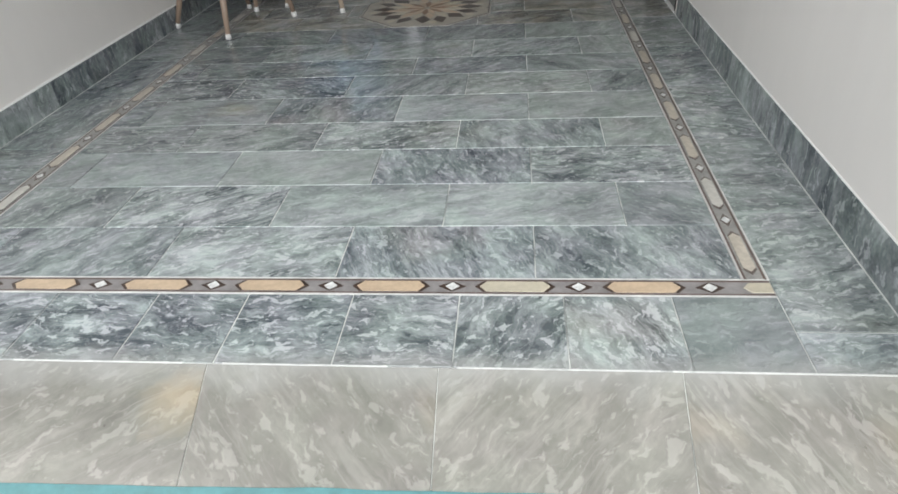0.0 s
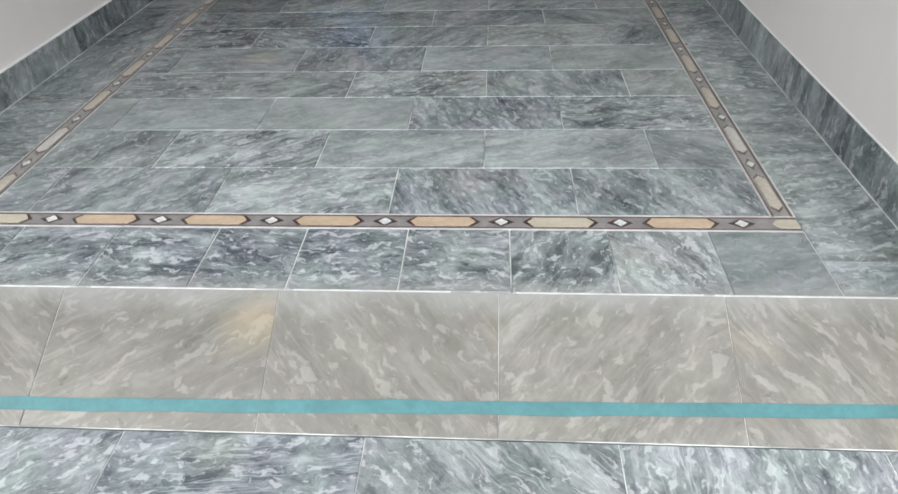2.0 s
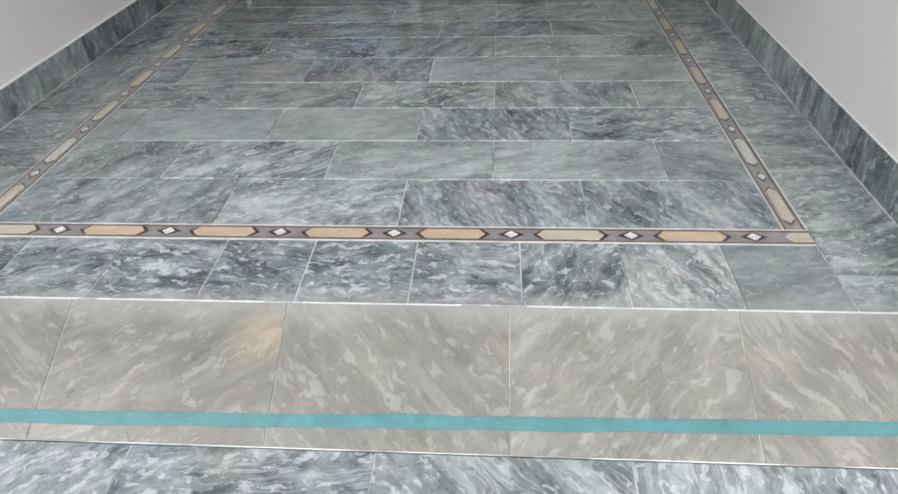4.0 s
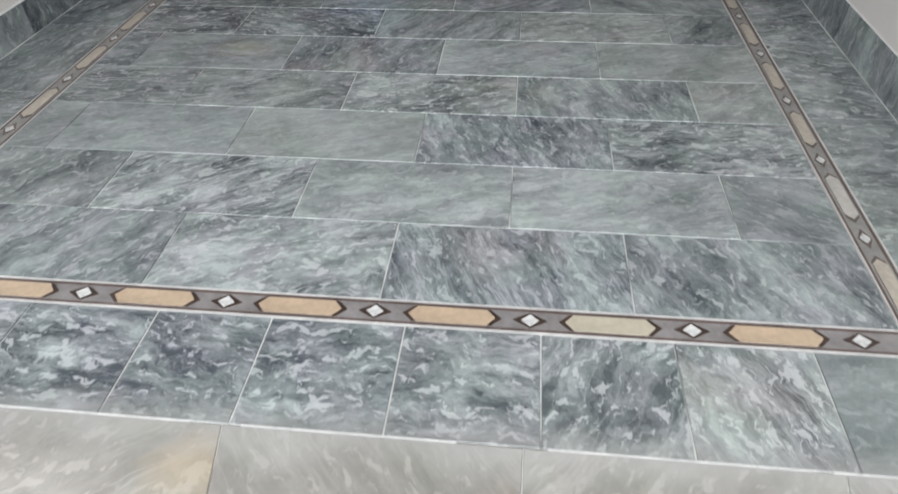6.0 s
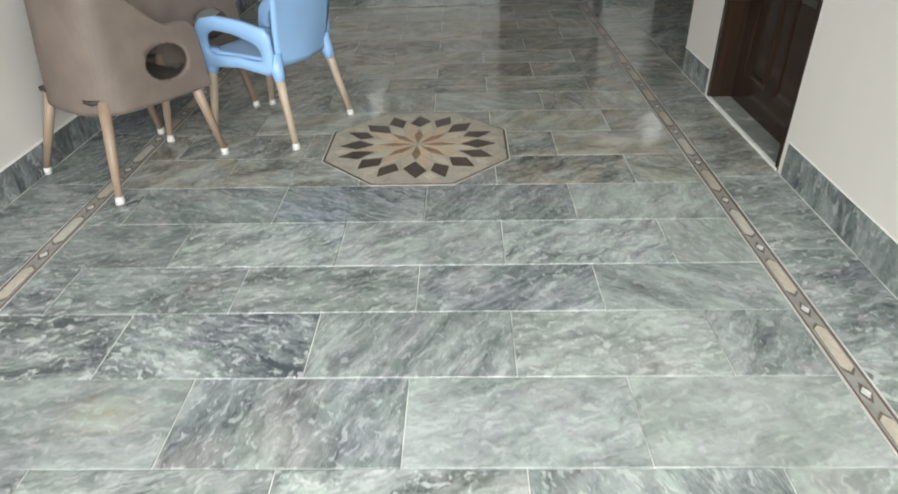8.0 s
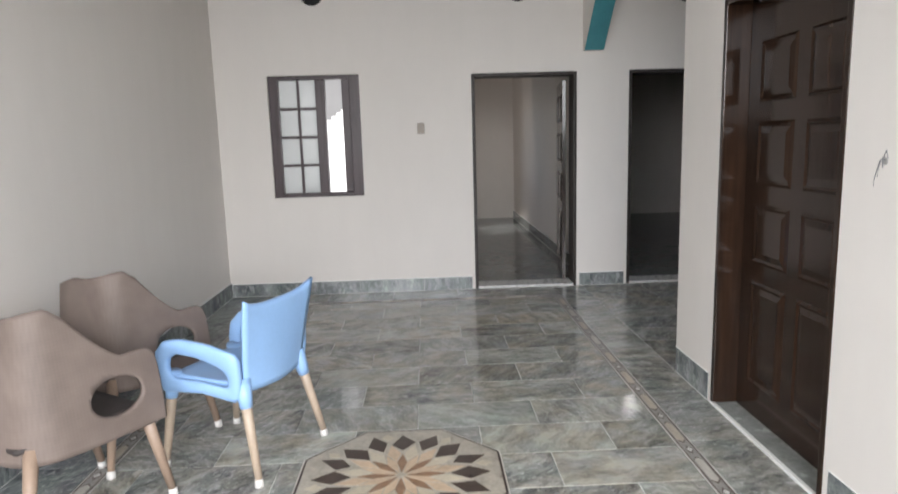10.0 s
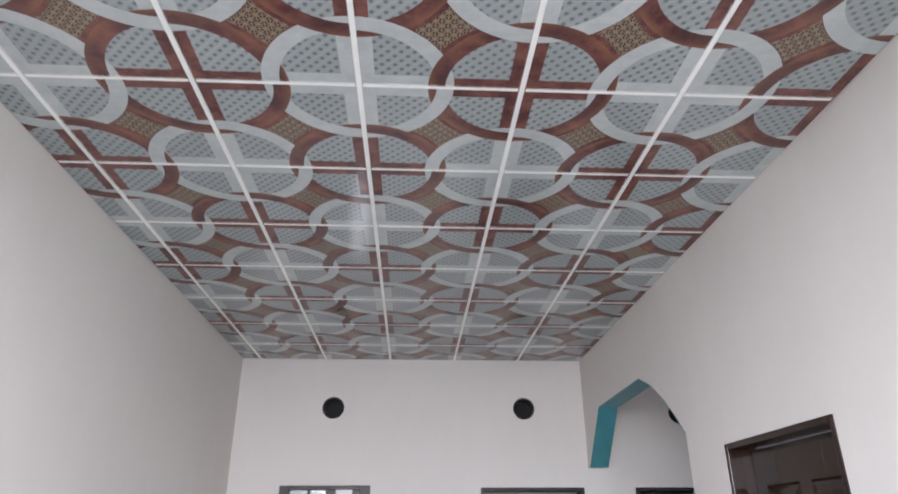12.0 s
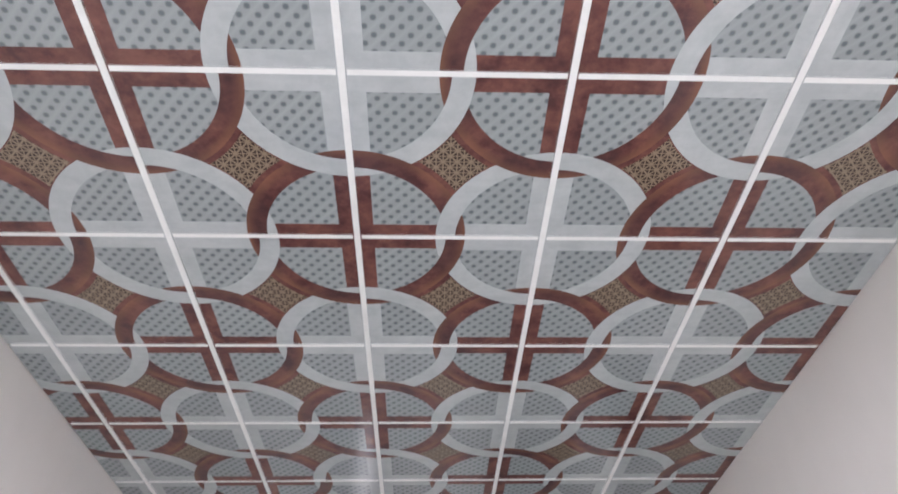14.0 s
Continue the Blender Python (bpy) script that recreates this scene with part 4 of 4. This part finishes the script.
TURNS = [(0.15, 0.30, 0.12, 0.64, 0.62), (0.30, 0.19, 0.10, 0.08, 0.85), (0.10, 0.10, 0.12, 0.62, 0.05),
         (0.02, 0.10, 0.13, 0.60, 0.20), (0.10, 0.05, 0.40, 0.10, 0.10), (0.05, 0.88, 0.35, 0.10, 0.30)]
STREAKS = [(0.1, 0.1, 0.25, 0.4, 0.3), (0.1, 0.62, 0.15, 0.35, 0.1), (0.1, 0.2, 0.2, 0.3, 0.45), (0.6, 0.5, 0.4, 0.2, 0.1), (0.1, 0.1, 0.2, 0.2, 0.2)]
MC, MR = (1.73, -3.525), 0.447
for r, (y0, y1) in enumerate(zip(lines, lines[1:])):
    off = 1.796 if r % 2 == 0 else 1.491
    xs = [SIN[0]] + [x for x in [off + 0.61 * k for k in range(-4, 5)] if SIN[0] + 0.03 < x < SIN[1] - 0.03] + [SIN[1]]
    for k, (x0, x1) in enumerate(zip(xs, xs[1:])):
        # rows from 9 on: lighter, warmer tones stand in for wall sheen
        tone = TONES[r][min(k, 4)] if r < len(TONES) else rng.choice((0.44, 0.52, 0.60, 0.66, 0.74))
        # far left slabs darker: the chairs' shade is put into their tone
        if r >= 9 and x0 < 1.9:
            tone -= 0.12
        busy = BUSY[r][min(k, 4)] if r < len(BUSY) else rng.uniform(0.4, 1.0)
        lightish = tone > 0.5
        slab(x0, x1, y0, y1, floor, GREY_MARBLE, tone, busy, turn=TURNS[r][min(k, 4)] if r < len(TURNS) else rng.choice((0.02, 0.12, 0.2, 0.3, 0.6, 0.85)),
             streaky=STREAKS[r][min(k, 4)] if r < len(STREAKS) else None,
             warm_sheen=0.0 if r < 9 else rng.uniform(0.4, 0.95), cool=2.0 if (r, k) == (4, 1) else rng.uniform(0, 0.4) if lightish else rng.choice((0.2, 0.6, 1.0)))
# border slabs: front, sides, back
fx = [SOUT[0], 0.621, 0.945, 1.270, 1.553, 1.872, 2.186, 2.482, 2.782, SOUT[1]]
for k, (x0, x1) in enumerate(zip(fx, fx[1:])):
    slab(x0, x1, FRONT - 0.001, FOUT, floor, GREY_MARBLE, (0.36, 0.33, 0.35, 0.36, 0.32, 0.36, 0.37, 0.38, 0.36)[k], (0.6, 0.8, 0.9, 0.9, 0.9, 0.9, 0.9, 0.9, 0.15)[k],
         turn=(0.05, 0.10, 0.97, 0.95, 0.03, 0.97, 0.36, 0.62, 0.1)[k], streaky=(0.3, 0.35, 0.4, 0.4, 0.2, 0.5, 0.3, 0.35, 0.0)[k], cool=(0.8, 0.9, 1.0, 0.9, 0.8, 0.3, 0.5, 0.4, 0.4)[k])
sy = [FRONT, -6.895, -6.30, -5.72] + [-5.72 + 0.6 * k for k in range(1, 10)]
sy = [y for y in sy if y < -0.1] + [0.0]
for a, b in zip(sy, sy[1:]):
    slab(SOUT[1], W, a, b, floor, GREY_MARBLE, rng.uniform(0.46, 0.56), rng.uniform(0.6, 0.95), turn=rng.choice((0.03, 0.1, 0.9)), streaky=0.3, warm_sheen=0.55 if b > -3.6 else 0.0)
    slab(0.0, SOUT[0], a, b, floor, GREY_MARBLE, rng.uniform(0.28, 0.40), rng.uniform(0.3, 0.7))
x = SOUT[0]
while x < SOUT[1] - 0.05:
    e = min(x + 0.6, SOUT[1])
    slab(x, e, BOUT, 0.0, floor, GREY_MARBLE, rng.uniform(0.36, 0.5), 0.6, warm_sheen=0.5)
    x = e
for k in range(3):
    for j in range(8):
        slab(W + k * 0.55, W + (k + 1) * 0.55, -2.4 + j * 0.3, -2.4 + (j + 1) * 0.3, floor, GREY_MARBLE, rng.uniform(0.4, 0.55), 0.6, warm_sheen=rng.uniform(0.4, 0.8))


# inlaid strips: long tan tablets and white lozenges on a dark ground
def strip(name, x0, y0, x1, y1, first, width, worn=False):
    L = math.hypot(x1 - x0, y1 - y0)
    base = part(name, box(0, L, -width / 2, width / 2, -0.02, -0.0004), INLAY_ASH if worn else INLAY_MAUVE, floor, "inlaid border strip of brown and tan marble",
                pose((x0), (y0), 0, 0, 0, math.degrees(math.atan2(y1 - y0, x1 - x0))))
    for s in (-1, 1):
        part("edge_line", prism([(0, s * width / 2 - 0.004), (L, s * width / 2 - 0.004), (L, s * width / 2 + 0.001), (0, s * width / 2 + 0.001)], -0.01, 0.0004), INLAY_PINK, base)
        part("edge_line", prism([(0, s * (width / 2 - 0.0075) - 0.003), (L, s * (width / 2 - 0.0075) - 0.003), (L, s * (width / 2 - 0.0075) + 0.003), (0, s * (width / 2 - 0.0075) + 0.003)], -0.01, 0.0004), INLAY_EDGE, base)
    h = width / 2 - (0.017 if worn else 0.014)

    def hexa(a, hh, tip):
        return [(-a, 0), (-a + tip, -hh), (a - tip, -hh), (a, 0), (a - tip, hh), (-a + tip, hh)]

    meshes = {}
    k, c = 0, first - 0.368
    while c < L - 0.05:
        if not meshes:
            meshes["tan"] = mesh_of(prism(hexa(0.103, h, 0.02), -0.01, 0.0022, 0.0006), "tablet", INLAY_WORN if worn else INLAY_TAN)
            meshes["tan2"] = mesh_of(prism(hexa(0.103, h, 0.02), -0.01, 0.0022, 0.0006), "tablet", INLAY_DULL if worn else INLAY_CREAM)
            meshes["brown"] = mesh_of(prism(hexa(0.117, h, 0.024), -0.01, 0.0012), "tablet_surround", INLAY_UMBER if worn else INLAY_BROWN)
            meshes["dia"] = mesh_of(prism([(-0.040, 0), (0, -h), (0.040, 0), (0, h)], -0.01, 0.0012), "lozenge_surround", INLAY_UMBER if worn else INLAY_BROWN)
            meshes["white"] = mesh_of(prism([(-0.021, 0), (0, -h * 0.8), (0.021, 0), (0, h * 0.8)], -0.01, 0.0022, 0.0006), "lozenge", INLAY_WHITE)
        if c > 0.105:
            part("tablet_surround", meshes["brown"], None, base, m=pose(c, 0, 0))
            part("tablet", meshes["tan2" if (k * 5) % 7 in (0, 3) else "tan"], None, base, m=pose(c, 0, 0))
        d = c + 0.184
        if 0.03 < d < L - 0.03:
            part("lozenge_surround", meshes["dia"], None, base, m=pose(d, 0, 0))
            part("lozenge", meshes["white"], None, base, m=pose(d, 0, 0))
        c, k = c + 0.368, k + 1
    return base


FRESH = plain("white_cement", (0.56, 0.555, 0.53), 0.8, 0.3, 14, 0.3)
for x0, x1 in ((0.02, 0.62), (0.66, 0.93), (0.99, 1.47), (1.58, 2.02), (2.20, 2.70), (2.73, 3.33)):
    part("mortar_joint", box(x0, x1, FRONT - 0.003, FRONT + 0.0012, -0.01, 0.0010, 0.0005), FRESH, floor, "broken white mortar line")

SWD = 0.076
front = strip("front_strip", SIN[1] + 0.072, (FIN + FOUT) / 2, SOUT[0], (FIN + FOUT) / 2, SIN[1] + 0.072 - 2.897 + 0.184, SWD)
part("corner_tablet", prism([(0.002, -0.022), (0.060, -0.022), (0.078, 0.0), (0.060, 0.022), (0.002, 0.022)], -0.01, 0.0022, 0.0006), INLAY_CREAM, front)
strip("right_strip", (SIN[1] + SOUT[1]) / 2, FIN, (SIN[1] + SOUT[1]) / 2, BIN, 0.14, SWD - 0.006, True)
strip("left_strip", (SIN[0] + SOUT[0]) / 2, FIN, (SIN[0] + SOUT[0]) / 2, BIN, 0.14, SWD, True)
strip("back_strip", SOUT[0], (BIN + BOUT) / 2, SOUT[1], (BIN + BOUT) / 2, 0.1, SWD, True)

# octagonal medallion: a star of lozenges
med = empty("floor_medallion", pose(MC[0], MC[1], 0), label="octagonal inlaid marble medallion with a star of brown and tan lozenges", category="medallion")


def polar(r, a):
    return r * math.cos(a), r * math.sin(a)


RC = MR / math.cos(math.pi / 8)
octo = [polar(RC, math.pi / 8 + k * math.pi / 4) for k in range(8)]


def scaled(pts, s):
    return [(x * s, y * s) for x, y in pts]


part("white_rim", prism(octo, -0.01, 0.0016), INLAY_DULL, med)
part("dark_rim", prism(scaled(octo, 0.985), -0.01, 0.0026), INLAY_BROWN, med)
part("ground", prism(scaled(octo, 0.962), -0.01, 0.0036), plain("beige_marble_ground", (0.39, 0.355, 0.295), 0.3, 0.35, 11), med)
q = math.pi / 8
for k in range(16):
    a = k * q
    inner = prism([polar(0.02, a), polar(0.115, a - q / 2), polar(0.19, a), polar(0.115, a + q / 2)], -0.01, 0.0046)
    part("lozenge", inner, INLAY_TAN if k % 2 else INLAY_RUST, med)
    mid = prism([polar(0.125, a + q / 2), polar(0.20, a + 0.04), polar(0.285, a + q / 2), polar(0.20, a + q - 0.04)], -0.01, 0.0046)
    part("lozenge", mid, INLAY_CREAM if k % 2 else INLAY_TAN, med)
    j1, j2 = 0.012 * math.sin(k * 5.1), 0.03 * math.sin(k * 3.3)
    if k % 2 == 0:
        part("lozenge", prism([polar(0.215 + j1, a), polar(0.30 + j1, a - 0.185), polar(0.385, a + j2), polar(0.30 - j1, a + 0.185)], -0.01, 0.0046), INLAY_BROWN, med)
    else:
        part("lozenge", prism([polar(0.235 - j1, a), polar(0.315, a - 0.15), polar(0.402, a + j2), polar(0.31 + j1, a + 0.16)], -0.01, 0.0046), INLAY_BROWN, med)
        part("lozenge", prism([polar(0.335, a - 0.17), polar(0.365, a - 0.26), polar(0.41, a - 0.19), polar(0.375, a - 0.11)], -0.01, 0.0046), INLAY_CREAM, med)

# sloping threshold down to the porch, with the painted teal line on it
RUN, DROP = 0.355, 0.17
SLOPE = math.atan2(DROP, RUN)
RL = math.hypot(RUN, DROP)
RAMP = pose(0, FRONT - 0.002, 0, math.degrees(SLOPE), 0, 0)      # y runs down the slope as negative
part("ramp_bed", box(0.001, W - 0.001, -RL, 0, -0.1, -0.003), GROUT, porch, "", RAMP)


def ramp_slab(x0, x1, v0, v1, tone, busy, turn, stain):
    p = slab(x0, x1, v0, v1, porch, BEIGE_MARBLE, tone, busy, 0.0011, turn, stain, 0.28)
    p.matrix_basis = RAMP @ Matrix.Translation(p.location)


for x0, x1, t, b, a in ((0.002, 0.306, 0.28, 0.5, 0.2), (0.306, 0.917, 0.25, 0.35, 0.80), (0.917, 1.540, 0.39, 0.4, 0.17), (1.540, 2.152, 0.48, 0.42, 0.73), (2.152, 2.754, 0.51, 0.5, 0.27), (2.754, W - 0.002, 0.47, 0.5, 0.70)):
    ramp_slab(x0, x1, -RL + 0.001, 0.0, t, b, a, 2.0 if 0.9 < x0 < 1.0 else 0.0)
PZ = -DROP
for r in range(5):
    edges = [-1.19] + [x for x in [1.20 + 0.622 * k + (0.31 if r % 2 else 0) for k in range(-5, 8)] if -1.1 < x < 4.8] + [4.89]
    for x0, x1 in zip(edges, edges[1:]):
        k = round((x0 - 1.20) / 0.622)
        tone, busy, turn, cool = {-1: (0.30, 0.6, 0.22, 0.6), 0: (0.22, 0.6, 0.04, 1.0), 1: (0.32, 0.6, 0.75, 0.3), 2: (0.38, 0.7, 0.5, 0.6)}.get(k, (0.32, 0.5, 0.2, 0.5)) if r == 0 else (rng.uniform(0.35, 0.55), 0.5, rng.uniform(0, 0.4), 0.4)
        p = slab(x0, x1, FRONT - RUN - 0.003 - 0.61 * (r + 1), FRONT - RUN - 0.003 - 0.61 * r, porch, GREY_MARBLE, tone, busy, 0.0015, turn, cool, 0.45 if r == 0 else None)
        p.location.z += PZ
bm = bmesh.new()
n = 90
va, vb = [], []
for i in range(n + 1):
    x = 0.003 + (W - 0.006) * i / n
    yc = -(0.334 - 0.016 * (x - 1.0)) + 0.0015 * noise.noise((x * 3, 9, 0))
    w1, w2 = 0.0165 + 0.005 * noise.noise((x * 5, 0, 0)), 0.0165 + 0.004 * noise.noise((x * 5, 5, 0))
    va.append((bm.verts.new((x, yc - w1, 0.0022)), bm.verts.new((x, yc + w2, 0.0022))))
    vb.append((bm.verts.new((x, yc - w1 - 0.001, -0.001)), bm.verts.new((x, yc + w2 + 0.001, -0.001))))
for i in range(n):
    bm.faces.new((va[i][0], va[i + 1][0], va[i + 1][1], va[i][1]))
    bm.faces.new((vb[i][0], vb[i + 1][0], va[i + 1][0], va[i][0]))
    bm.faces.new((va[i][1], va[i + 1][1], vb[i + 1][1], vb[i][1]))
tagged(part("painted_line", bm, TEAL_LINE, m=RAMP), "hand-painted teal line across the sloping threshold", "painted line", kind="structure")
